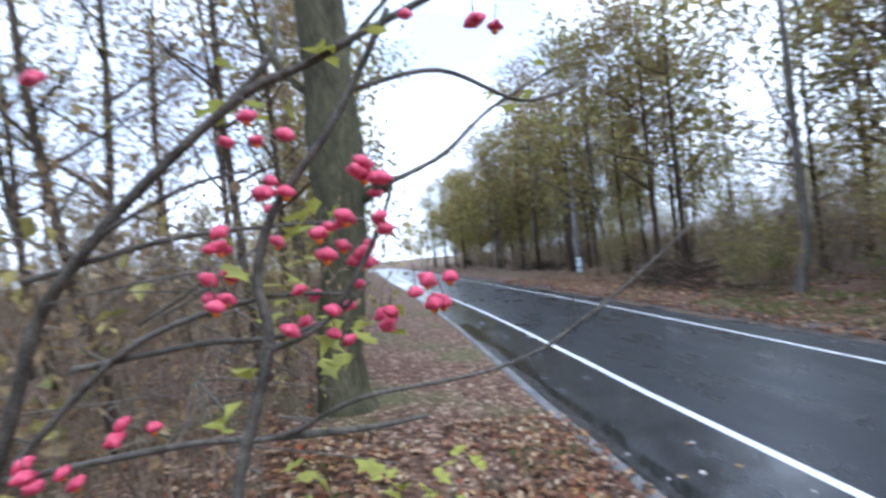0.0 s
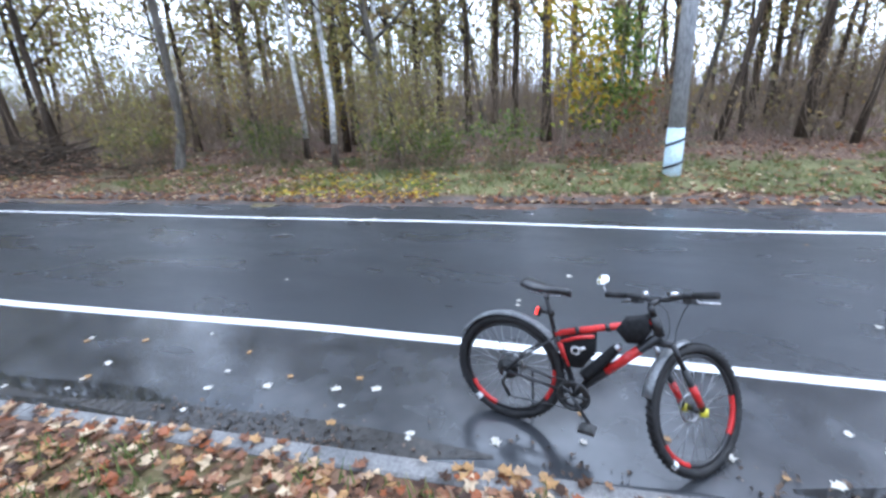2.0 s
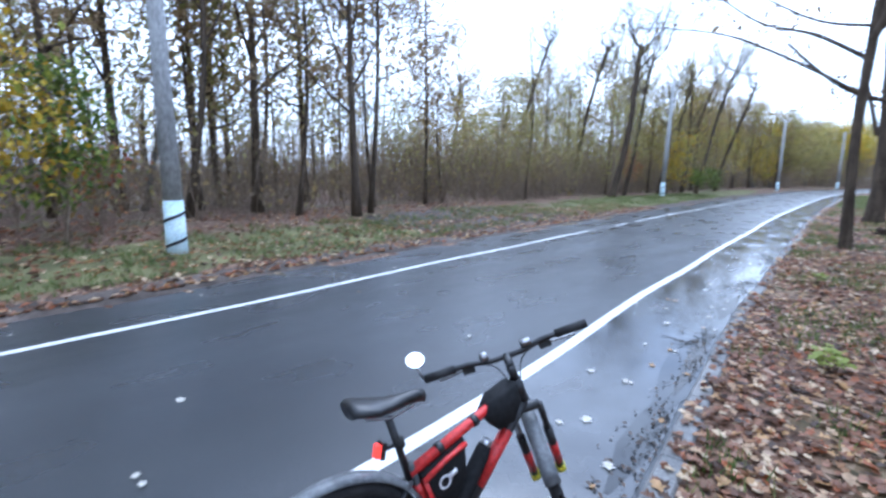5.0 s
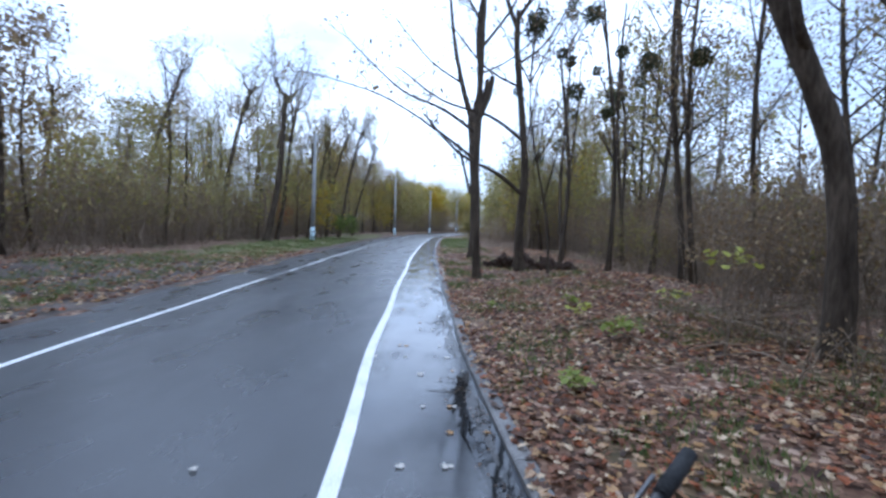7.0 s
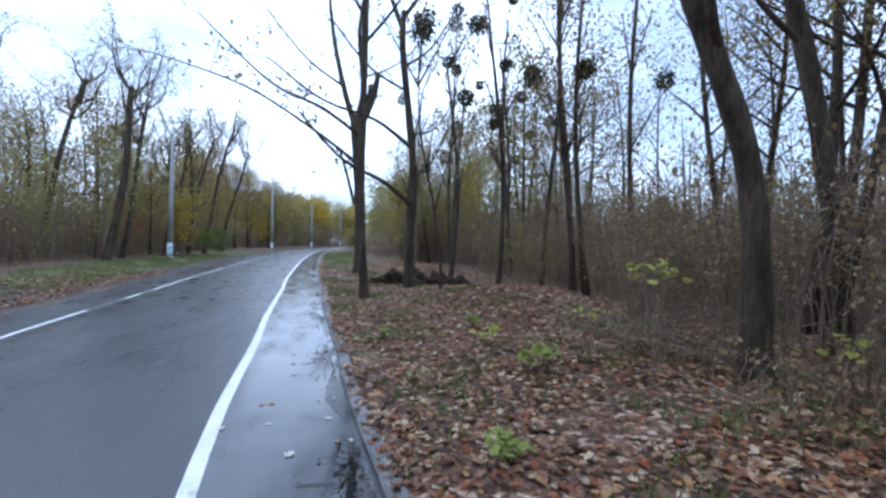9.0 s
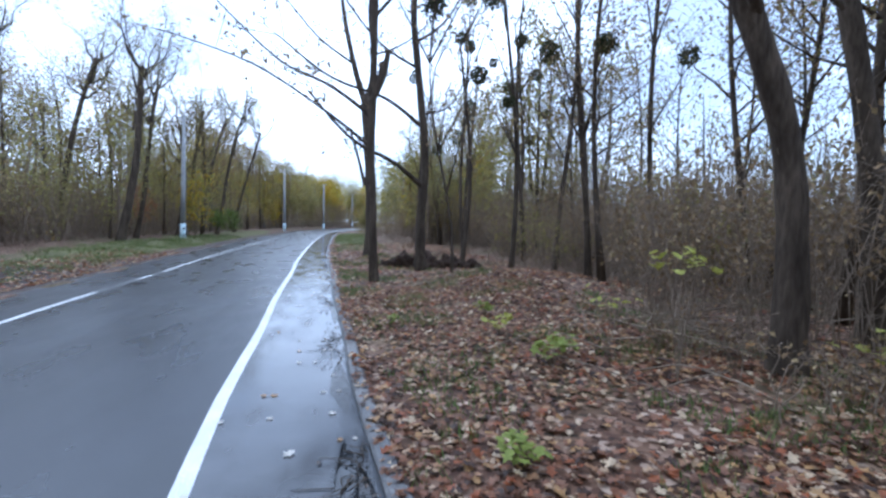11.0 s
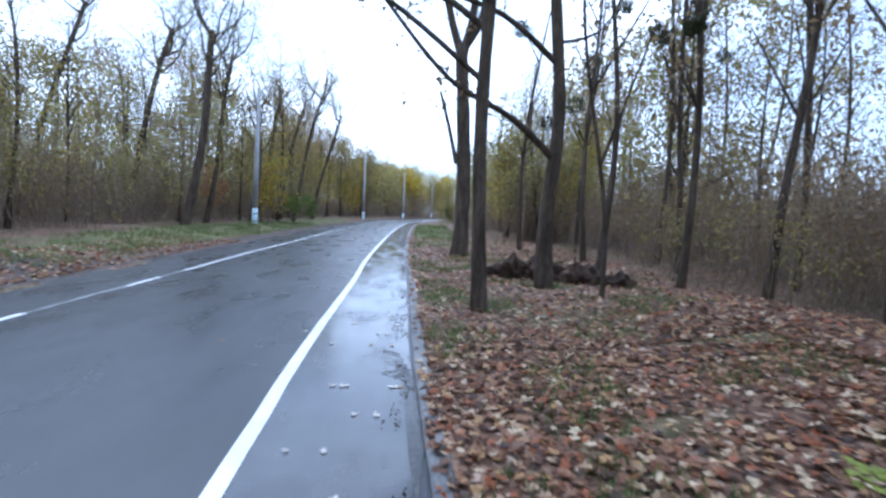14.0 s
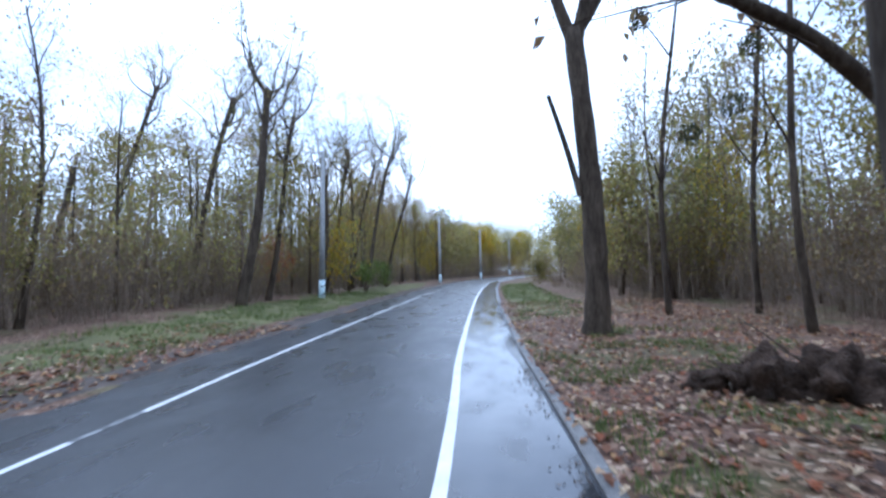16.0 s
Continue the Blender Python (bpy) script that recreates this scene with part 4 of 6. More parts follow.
# Undergrowth: thin many-stemmed shrubs, a few kinds repeated
def shrub_master(seed, label, stems, h, leafmat, leaves, size, bark=TWIG, arch=0.5):
    rng = random.Random(seed)
    t = thing("shrub", (-70, -84 + seed, 0), label, "shrub", "undergrowth shrubs in the wood")
    wood, crown = Build(), Build()
    for _ in range(stems):
        a = rng.uniform(0, 6.28)
        hh = h * rng.uniform(0.5, 1.1)
        out = arch * hh * rng.uniform(0.3, 1.2)
        x0, y0 = rng.gauss(0, 0.5), rng.gauss(0, 0.5)
        pts = [Vector((x0 + math.cos(a) * out * f ** 1.6, y0 + math.sin(a) * out * f ** 1.6, hh * f - (0.1 if f == 0 else 0))) + Vector((rng.gauss(0, .04), rng.gauss(0, .04), 0)) for f in (0, 0.35, 0.7, 1.0)]
        r = rng.uniform(0.006, 0.014)
        wood.tube(pts, [r, r * 0.8, r * 0.6, 0.003], 3, False)
        for _ in range(3):
            q = pts[rng.randint(1, 2)].lerp(pts[3], rng.random() * 0.7)
            e = q + Vector((rng.uniform(-1, 1), rng.uniform(-1, 1), rng.uniform(0.0, 0.9))) * hh * 0.22
            wood.tube([q, e], [0.006, 0.003], 3, False)
            for _ in range(max(1, leaves // (stems * 4))):
                crown.leaf(q.lerp(e, rng.random()) + Vector((rng.gauss(0, .08), rng.gauss(0, .08), rng.gauss(0, .08))), size * rng.uniform(0.6, 1.4), rng)
    part("wood", wood, bark, t)
    part("foliage", crown, leafmat, t, smooth=False)
    return t


UNDER_LEAF = leafy("understory_leaves", [(0.27, 0.21, 0.12), (0.31, 0.27, 0.12), (0.37, 0.32, 0.12), (0.25, 0.20, 0.125), (0.42, 0.30, 0.12)])
SHRUBS = [
    shrub_master(1, "brown thicket of thin bare stems", 30, 2.8, BROWN_LEAF, 380, 0.09),
    shrub_master(2, "tall tangle of grey-brown twigs with few leaves", 28, 3.6, BROWN_LEAF, 420, 0.10, arch=0.3),
    shrub_master(3, "low green-leaved shrub at the wood edge", 24, 1.5, GREEN_LEAF, 620, 0.09),
    shrub_master(4, "olive-leaved shrub with thin stems", 28, 2.6, OLIVE_LEAF, 650, 0.10),
    shrub_master(5, "low brown weeds and dry stalks", 34, 0.8, BROWN_LEAF, 300, 0.07),
]
FAR_SCRUB = {}


def scrub(k, x, y, turn, s, group):
    """A shrub of its own near the walk; one of the joined mass further off."""
    if -20 < y < 40:
        return plant_copy(SHRUBS[k], x, y, turn, s, group)
    m = Matrix.Translation((x, y, height(x, y) - 0.03)) @ Matrix.Rotation(turn, 4, "Z") @ Matrix.Diagonal((s, s, s, 1))
    for piece in SHRUBS[k].children:
        mass = FAR_SCRUB.setdefault(piece.data.materials[0].name, (Build(), piece.data.materials[0]))[0]
        base = len(mass.v)
        mass.v += [m @ v.co for v in piece.data.vertices]
        mass.f += [tuple(base + i for i in f.vertices) for f in piece.data.polygons]


rng = random.Random(17)
spots = []
for _ in range(6000):
    if len(spots) >= 110:
        break
    y = rng.uniform(-60, 95)
    off = FAR_EDGE - (3.6 if y < 8 else 5.5) - abs(rng.gauss(0, 9))
    p = beside(index_near(y), off)
    if off < -34 or not is_clear(p.x, p.y, spots, 1.2):
        continue
    spots.append((p.x, p.y))
    near_edge = off > FAR_EDGE - 6
    k = rng.choice((2, 3, 4, 0) if near_edge and y < 8 else (0, 1, 1, 3, 4) if y > 8 else (0, 1, 3, 0, 1, 3))
    scrub(k, p.x, p.y, rng.uniform(0, 6.28), rng.uniform(0.7, 1.15), "undergrowth shrubs across the road")
for n in range(26):
    p = beside(index_near(rng.uniform(-17, 1.0)), FAR_EDGE - rng.uniform(3.0, 5.2))
    if is_clear(p.x, p.y, (), 1):
        scrub((2, 2, 3)[n % 3], p.x, p.y, n * 2.1, rng.uniform(0.6, 1.1), "undergrowth shrubs across the road")
for n in range(46):
    p = beside(index_near(rng.uniform(17, 66)), FAR_EDGE - rng.uniform(5.4, 15))
    if is_clear(p.x, p.y, (), 1):
        scrub((3, 1, 3, 0)[n % 4], p.x, p.y, n * 2.3, rng.uniform(1.1, 1.7), "undergrowth shrubs across the road")
spots_near = []
for _ in range(6000):
    if len(spots_near) >= 130:
        break
    y = rng.uniform(-40, 75)
    lo = 3.0 if y < -4 else 5.2 if y < 9 else 6.2 if y < 30 else 4.5
    off = lo + abs(rng.gauss(0, 8))
    p = beside(index_near(y), off)
    if off > 30 or not is_clear(p.x, p.y, spots_near, 1.2) or (p.x - 1.3) ** 2 + (p.y - 1.2) ** 2 < 7.5:
        continue
    spots_near.append((p.x, p.y))
    k = rng.choice((0, 1, 0, 1, 3, 4) if off > lo + 1.5 else (4, 0, 4, 3))
    scrub(k, p.x, p.y, rng.uniform(0, 6.28), rng.uniform(0.6, 1.0), "undergrowth shrubs behind the verge")
thick = random.Random(61)
for n in range(34):
    p = beside(index_near(thick.uniform(22, 58)), thick.uniform(6.5, 16))
    if is_clear(p.x, p.y, (), 1):
        scrub((3, 1, 3, 0)[n % 4], p.x, p.y, n * 1.9, thick.uniform(1.1, 1.7), "undergrowth shrubs behind the verge")
for n in range(22):
    p = beside(index_near(thick.uniform(7, 20)), thick.uniform(8.0, 17))
    if is_clear(p.x, p.y, (), 1):
        scrub((1, 0, 3)[n % 3], p.x, p.y, n * 2.7, thick.uniform(0.9, 1.4), "undergrowth shrubs behind the verge")
for n in range(12):
    p = beside(index_near(24 + n * 3.0), 8.0 + thick.uniform(0, 7))
    if is_clear(p.x, p.y, taken_near, 1.2):
        plant_copy(MASTERS[(4, 6, 7)[n % 3]], p.x, p.y, n * 1.3, thick.uniform(0.55, 0.8), NEAR_GROUP)


for _ in range(3000):
    if len(spots_near) >= 185:
        break
    x, y = rng.uniform(3.3, 11), rng.uniform(2.0, 26)
    if y > 9 and x < 4.6 or not is_clear(x, y, spots_near, 0.8) or (x - 1.3) ** 2 + (y - 1.2) ** 2 < 7.5:
        continue
    spots_near.append((x, y))
    plant_copy(SHRUBS[rng.choice((0, 1, 0, 1, 3))], x, y, rng.uniform(0, 6.28), rng.uniform(0.6, 1.0), "undergrowth shrubs behind the verge")
# Tall forked crowns behind the pole and the birches
for n, (x, y, k, sc) in enumerate(((-17.4, -1.4, 5, 1.2), (-21.5, 3.4, 5, 1.3), (-23.0, -1.0, 0, 1.35), (-17.8, -6.0, 5, 1.25), (-20.5, -10.5, 5, 1.3), (-24.5, 7.0, 5, 1.3), (-22.0, 11.5, 0, 1.1), (-26.0, 2.0, 5, 1.4), (-15.0, -13.5, 5, 1.2), (-24.0, -14.0, 0, 1.4), (-27.5, -6.0, 5, 1.4), (-16.6, 4.4, 3, 1.0), (-21.0, -17.5, 5, 1.35), (-28.0, 9.0, 5, 1.3))):
    plant_copy(MASTERS[k], x, y, n * 1.7, sc, FAR_GROUP)
# Branchy trees close behind the thicket
for n, (x, y, k, sc) in enumerate(((6.4, 8.4, 6, 0.95), (7.4, 6.2, 7, 1.0), (8.6, 9.6, 6, 1.05), (9.4, 5.0, 7, 1.0), (7.9, 11.6, 7, 0.95), (6.0, 5.0, 7, 0.85), (8.2, 7.6, 6, 0.9), (10.2, 8.0, 6, 1.0), (9.2, 12.4, 7, 1.0), (6.2, 3.4, 6, 0.9), (8.0, 3.6, 7, 1.0))):
    plant_copy(MASTERS[k], x, y, n * 2.3, sc, NEAR_GROUP)
# Thicket standing close behind the leafy verge
for n, (x, y, k, sc) in enumerate(((2.7, 7.6, 1, 0.6), (3.3, 7.0, 0, 0.8), (3.5, 5.0, 0, 0.55), (4.2, 5.0, 1, 0.85), (4.6, 3.4, 1, 0.8), (3.1, 8.6, 0, 0.7), (3.6, 8.0, 1, 0.8), (3.9, 9.4, 0, 0.85), (4.8, 6.6, 0, 0.9), (3.4, 4.3, 4, 0.9), (2.9, 5.4, 4, 0.8), (2.5, 6.8, 4, 0.8))):
    plant_copy(SHRUBS[k], x, y, n * 1.37, sc, "undergrowth shrubs behind the verge")


# Dark hedge of undergrowth closing the bend
hedge = random.Random(515)
for n in range(90):
    p = beside(hedge.randint(index_near(84), len(KERB_LINE) - 30), FAR_EDGE - hedge.uniform(3.2, 9))
    scrub((1, 0, 3, 1)[n % 4], p.x, p.y, n * 1.1, hedge.uniform(1.2, 1.9), "undergrowth shrubs across the road")
# Deep wood far from the road: what nobody could count
for mass, mat in FAR_SCRUB.values():
    tagged(part("far_undergrowth", mass, mat, smooth=False), "far brown and olive undergrowth along the wood", "undergrowth", kind="stuff")
# Taller trees where the road bends away at either end
for n in range(11):
    p = beside(index_near(38 + n * 3.6), FAR_EDGE - 8.0 - thick.uniform(0, 10))
    if is_clear(p.x, p.y, (), 1):
        plant_copy(MASTERS[(2, 3, 0, 3, 5)[n % 5]], p.x, p.y, n * 1.4, thick.uniform(0.65, 0.85), FAR_GROUP)
for n in range(16):
    p = beside(index_near(-32 - n * 2.8), (FAR_EDGE - thick.uniform(5, 12)) if n % 2 else thick.uniform(4, 11))
    if is_clear(p.x, p.y, (), 1):
        plant_copy(MASTERS[(0, 2, 1, 5)[n % 4]], p.x, p.y, n * 1.4, thick.uniform(0.85, 1.15), FAR_GROUP if n % 2 else NEAR_GROUP)
for n in range(11):
    p = beside(index_near(-23 - n * 2.4), FAR_EDGE - thick.uniform(4.0, 12))
    if is_clear(p.x, p.y, (), 1):
        plant_copy(MASTERS[(0, 1, 2, 5)[n % 4]], p.x, p.y, n * 1.7, thick.uniform(1.1, 1.3), FAR_GROUP)
for n in range(16):
    p = beside(index_near(23 + n * 1.7), thick.uniform(7, 17))
    if is_clear(p.x, p.y, (), 1):
        plant_copy(MASTERS[(6, 0, 7, 2)[n % 4]], p.x, p.y, n * 1.7, thick.uniform(0.8, 1.05), NEAR_GROUP)
for n in range(8):
    p = beside(index_near(46 + n * 4.2), FAR_EDGE - thick.uniform(4.4, 7.5))
    if is_clear(p.x, p.y, (), 1):
        plant_copy(MASTERS[(3, 5, 2, 3, 1)[n % 5]], p.x, p.y, n * 2.2, thick.uniform(0.8, 1.0), FAR_GROUP)


def deep_wood(side, seed, n_trunks, n_stems, n_leaves):
    rng = random.Random(seed)
    wood, low, crown = Build(), Build(), Build()

    def spot(a, b):
        i = index_near(rng.uniform(-50, 132 if side < 0 else 95)) if rng.random() < 0.9 else rng.randint(0, len(KERB_LINE) - 1)
        return beside(i, (FAR_EDGE - rng.uniform(a, b)) if side < 0 else rng.uniform(a, b))

    crowns = []
    for _ in range(n_trunks):
        p = spot(24, 75)
        h = rng.uniform(6, 12)
        dx, dy = rng.uniform(-.08, .08) * h, rng.uniform(-.08, .08) * h
        wood.tube([(p.x, p.y, -0.2), (p.x + dx * 0.4, p.y + dy * 0.4, h * 0.5), (p.x + dx, p.y + dy, h)], [rng.uniform(0.08, 0.18), 0.08, 0.02], 5, False)
        for _ in range(7):
            f = rng.uniform(0.4, 1)
            q = Vector((p.x + dx * f, p.y + dy * f, h * f))
            e = q + Vector((rng.uniform(-1, 1), rng.uniform(-1, 1), rng.uniform(0.2, 1.3))) * 1.5
            wood.tube([q, e], [0.03, 0.008], 3, False)
            crowns.append(e)
    for _ in range(n_stems):
        p = spot(6.5 if side < 0 else 8.5, 48)
        z = rng.uniform(-0.1, 3.4) * rng.random() ** 0.6
        e = Vector((rng.gauss(0, .5), rng.gauss(0, .5), rng.uniform(0.8, 2.4)))
        s, r = len(low.v), rng.uniform(0.010, 0.022)
        for k in range(3):
            low.v.append(Vector((p.x + math.cos(k * 2.1) * r, p.y + math.sin(k * 2.1) * r, z)))
        low.v.append(Vector((p.x, p.y, z)) + e)
        low.f += [(s, s + 1, s + 3), (s + 1, s + 2, s + 3), (s + 2, s, s + 3)]
    mist = Build()
    for _ in range(n_leaves * 4):
        p = spot(7 if side < 0 else 9, 46)
        z = 0.3 + abs(rng.gauss(0, 3.2 if side < 0 else 2.5))
        if noise.noise((p.x * 0.16, p.y * 0.16, z * 0.3)) < -0.12:
            continue
        mist.leaf((p.x, p.y, z), rng.uniform(0.12, 0.30), rng)
    tagged(part("understory_foliage", mist, BROWN_LEAF if side > 0 else UNDER_LEAF, smooth=False), "dull brown and olive understory leaves in the wood", "woods", kind="stuff")
    for _ in range(n_leaves):
        q = rng.choice(crowns)
        crown.leaf(q + Vector((rng.gauss(0, .8), rng.gauss(0, .8), rng.gauss(0, .8))), rng.uniform(0.16, 0.4), rng)
    lab = "across the road" if side < 0 else "behind the verge"
    tagged(part("deep_wood", wood, BARK), "distant bare trunks deep in the wood " + lab, "woods", kind="stuff")
    tagged(part("deep_thicket", low, TWIG, smooth=False), "brown tangle of thin twigs filling the wood " + lab, "woods", kind="stuff")
    tagged(part("deep_foliage", crown, OLIVE_LEAF, smooth=False), "distant olive autumn foliage deep in the wood " + lab, "woods", kind="stuff")


deep_wood(-1, 201, 420, 78000, 28000)
deep_wood(1, 202, 320, 50000, 20000)


# Wet gutter, puddles, muddy drive and grassy far verge
def draped(off_a, off_b, y0, y1, lift, mat, name, label, cat, cols=5, wobble=0.25, seed=0.0, on_road=False, even=False):
    b = Build()
    i0, i1 = index_near(y0), index_near(y1)
    n = i1 - i0
    for i in range(i0, i1 + 1):
        f = (i - i0) / max(1, n)
        pinch = 1.0 if even else min(1.0, 4 * f, 4 * (1 - f)) ** 0.5
        outer = off_b(KERB_LINE[i].y) if callable(off_b) else off_b
        mid = (off_a + outer) / 2
        for c in range(cols):
            t = c / (cols - 1)
            o = off_a + (outer - off_a) * t
            if t in (0, 1):
                o += (noise.noise((i * 0.23 + seed, t * 7.0, seed)) + 0.5 * noise.noise((i * 0.7 + seed, t * 3.0, seed))) * wobble
            o = mid + (o - mid) * (0.12 + 0.88 * pinch)
            if on_road:
                o = min(o, -0.012)
            p = beside(i, o)
            z = road_z(o) if on_road else height(p.x, p.y)
            b.v.append(Vector((p.x, p.y, z + lift)))
    for r in range(n):
        for c in range(cols - 1):
            a = r * cols + c
            b.f.append((a, a + 1, a + cols + 1, a + cols))
    return tagged(part(name, b, mat), label, cat, kind="structure")


MUD = mottled("wet_mud", (0.045, 0.036, 0.030), (0.13, 0.105, 0.09), 1.6, 0.8, 0.15, bump=0.6, fine=9, distance=0.03)
TURF = mottled("autumn_turf", (0.085, 0.085, 0.038), (0.20, 0.185, 0.085), 1.2, 0.9, 0.15, bump=0.7, fine=22, distance=0.03)
SILT = mottled("gutter_silt", (0.016, 0.015, 0.014), (0.05, 0.045, 0.04), 2.5, 0.25, 0.5, bump=0.5, fine=9)
FILM, _nt2, _b2 = material("rain_film", 0.10, 0.8)
_film_tone = noise_node(_nt2, 3.0, 4)
_fr = ramp_node(_nt2, _film_tone.outputs["Fac"], [(0.3, (0.02, 0.021, 0.023)), (0.7, (0.05, 0.052, 0.056))])
_nt2.links.new(_fr.outputs["Color"], _b2.inputs["Base Color"])
_ff = noise_node(_nt2, 1.5, 5, (1.6, 0.7, 1.0))
_fg = ramp_node(_nt2, _ff.outputs["Fac"], [(0.40, grey(0.10)), (0.58, grey(0.20)), (0.74, grey(0.36))])
_nt2.links.new(_fg.outputs["Color"], _b2.inputs["Roughness"])
bump_node(_nt2, _b2, _film_tone.outputs["Fac"], 0.10, 0.01)
draped(-0.03, near_line, -40, 75, 0.004, FILM, "rain_film", "thin rain water shining along the gutter", "water", 6, 0.05, 1.0, True, True)
for n, (y0, y1, wd) in enumerate(((-13, -6, 0.45), (-6.5, -3.2, 0.4), (-3.6, -1.6, 0.34), (2.4, 3.6, 0.26), (3.3, 5.6, 0.30))):
    draped(-0.05, -wd, y0, y1, 0.006, WATER, "puddle", "shallow dark puddle against the kerb", "puddle", 4, 0.16, 3.0 + n, True)
for n, (y0, y1, wd) in enumerate(((-2.6, 0.9, 0.22), (3.6, 5.2, 0.2), (6.4, 7.8, 0.18), (9.6, 12.0, 0.15), (-10, -2.5, 0.2), (18, 24, 0.14), (27, 33, 0.15))):
    draped(-0.02, -wd, y0, y1, 0.008, SILT, "gutter_silt", "black wet silt along the kerb", "dirt", 3, 0.14, 13.0 + n, True)
draped(FAR_EDGE + 0.25, FAR_EDGE - 0.75, -90, 120, 0.012, MUD, "muddy_edge", "wet mud strip along the far road edge", "ground", 4, 0.35, 23.0)
draped(FAR_EDGE - 0.3, FAR_EDGE - 5.5, 9.2, 18.6, 0.016, MUD, "muddy_drive", "muddy wheel-worn entrance beside the road", "ground", 14, 0.9, 29.0)
draped(FAR_EDGE - 0.9, FAR_EDGE - 4.2, -5.5, 10.0, 0.012, TURF, "grass_verge", "mown autumn grass strip beside the road", "grass", 12, 0.7, 31.0)
draped(FAR_EDGE - 0.9, FAR_EDGE - 4.8, 17.5, 66, 0.012, TURF, "grass_verge", "mown autumn grass strip beside the road", "grass", 12, 0.7, 37.0)
draped(0.5, 3.0, 27, 62, 0.016, TURF, "grass_verge", "green grass inside the bend", "grass", 6, 0.5, 41.0)


# Fallen leaves, too many to count
def litter(name, label, seed, count, y0, y1, lo, hi, size, lobes, mat=LITTER, thin=1.0):
    rng = random.Random(seed)
    b = Build()
    while count > 0:
        count -= 1
        y = rng.uniform(y0, y1)
        i = index_near(y)
        o = lo + (hi - lo) * rng.random() ** thin
        q = beside(i, o) + Vector((TANGENT[i].x, TANGENT[i].y)) * rng.uniform(-0.25, 0.25)
        if noise.noise((q.x * 0.8, q.y * 0.8, 9.0)) > 0.28 and rng.random() < 0.75:
            continue
        b.leaf((q.x, q.y, height(q.x, q.y) + rng.uniform(0.008, 0.035)), size * rng.uniform(0.6, 1.4), rng, 1.0, lobes)
    return tagged(part(name, b, mat, smooth=False), label, "leaves", kind="stuff")


litter("leaf_litter", "brown and russet maple leaves covering the verge", 301, 26000, -4.5, 13, 0.03, 4.6, 0.074, True)
litter("leaf_litter", "brown leaves covering the verge farther on", 302, 14000, 10, 34, 0.03, 7.0, 0.09, True)
litter("leaf_litter", "brown leaves under the trees behind the verge", 303, 7000, -22, 14, 3.0, 12, 0.13, False)
litter("leaf_litter", "pale brown leaves drifted along the far verge", 304, 9000, -30, 26, FAR_EDGE - 0.15, FAR_EDGE - 3.2, 0.12, False, thin=1.8)
litter("leaf_litter", "brown leaves on the far bank below the trees", 305, 6000, -26, 20, FAR_EDGE - 2.0, FAR_EDGE - 9.0, 0.13, False)
litter("leaf_litter", "yellow leaves drifted below the birch", 306, 480, -6, -1.2, FAR_EDGE - 0.5, FAR_EDGE - 3.0, 0.12, False, YELLOW_LEAF)


def grass(name, label, seed, count, y0, y1, lo, hi, h, patchy=0.05):
    rng = random.Random(seed)
    b = Build()
    for _ in range(count):
        y = rng.uniform(y0, y1)
        i = index_near(y)
        q = beside(i, rng.uniform(lo, hi)) + Vector((TANGENT[i].x, TANGENT[i].y)) * rng.uniform(-0.3, 0.3)
        if noise.noise((q.x * 0.9, q.y * 0.9, 21.0)) < patchy:
            continue
        z = height(q.x, q.y)
        for _ in range(4):
            a = rng.uniform(0, 6.28)
            hh = h * rng.uniform(0.4, 1.2)
            x, yy = q.x + rng.gauss(0, 0.04), q.y + rng.gauss(0, 0.04)
            s = len(b.v)
            b.v += [Vector((x - math.sin(a) * 0.009, yy + math.cos(a) * 0.009, z)), Vector((x + math.sin(a) * 0.006, yy - math.cos(a) * 0.006, z)), Vector((x + math.cos(a) * hh * 0.6, yy + math.sin(a) * hh * 0.6, z + hh))]
            b.f.append((s, s + 1, s + 2))
    return tagged(part(name, b, GRASS, smooth=False), label, "grass", kind="stuff")


grass("grass_tufts", "sparse green grass among fallen leaves", 311, 12000, -4, 24, 0.2, 5.0, 0.11, 0.10)
grass("grass_tufts", "thin autumn grass on the far verge", 312, 12000, -12, 45, FAR_EDGE - 0.8, FAR_EDGE - 5.0, 0.16, -0.1)
grass("grass_tufts", "green grass inside the bend", 313, 4000, 27, 60, 0.4, 3.4, 0.14, -0.2)


DEBRIS = leafy("gutter_debris", [(0.02, 0.016, 0.013), (0.05, 0.038, 0.028), (0.09, 0.06, 0.04), (0.16, 0.11, 0.075)], 0.4, 0.4)
rng = random.Random(321)
scraps = Build()
for _ in range(5200):
    y = rng.uniform(-12, 36)
    i = index_near(y)
    o = -0.02 - abs(rng.gauss(0, 0.13))
    if noise.noise((y * 0.55, 4.0, 2.0)) + 0.4 * noise.noise((y * 2.1, o * 3, 7.0)) < 0.02:
        continue
    q = beside(i, o) + Vector((TANGENT[i].x, TANGENT[i].y)) * rng.uniform(-0.25, 0.25)
    scraps.leaf((q.x, q.y, road_z(o) + rng.uniform(0.010, 0.02)), rng.uniform(0.015, 0.042), rng, 1.0)
tagged(part("gutter_debris", scraps, DEBRIS, smooth=False), "black sodden leaf scraps along the kerb", "leaves", kind="stuff")


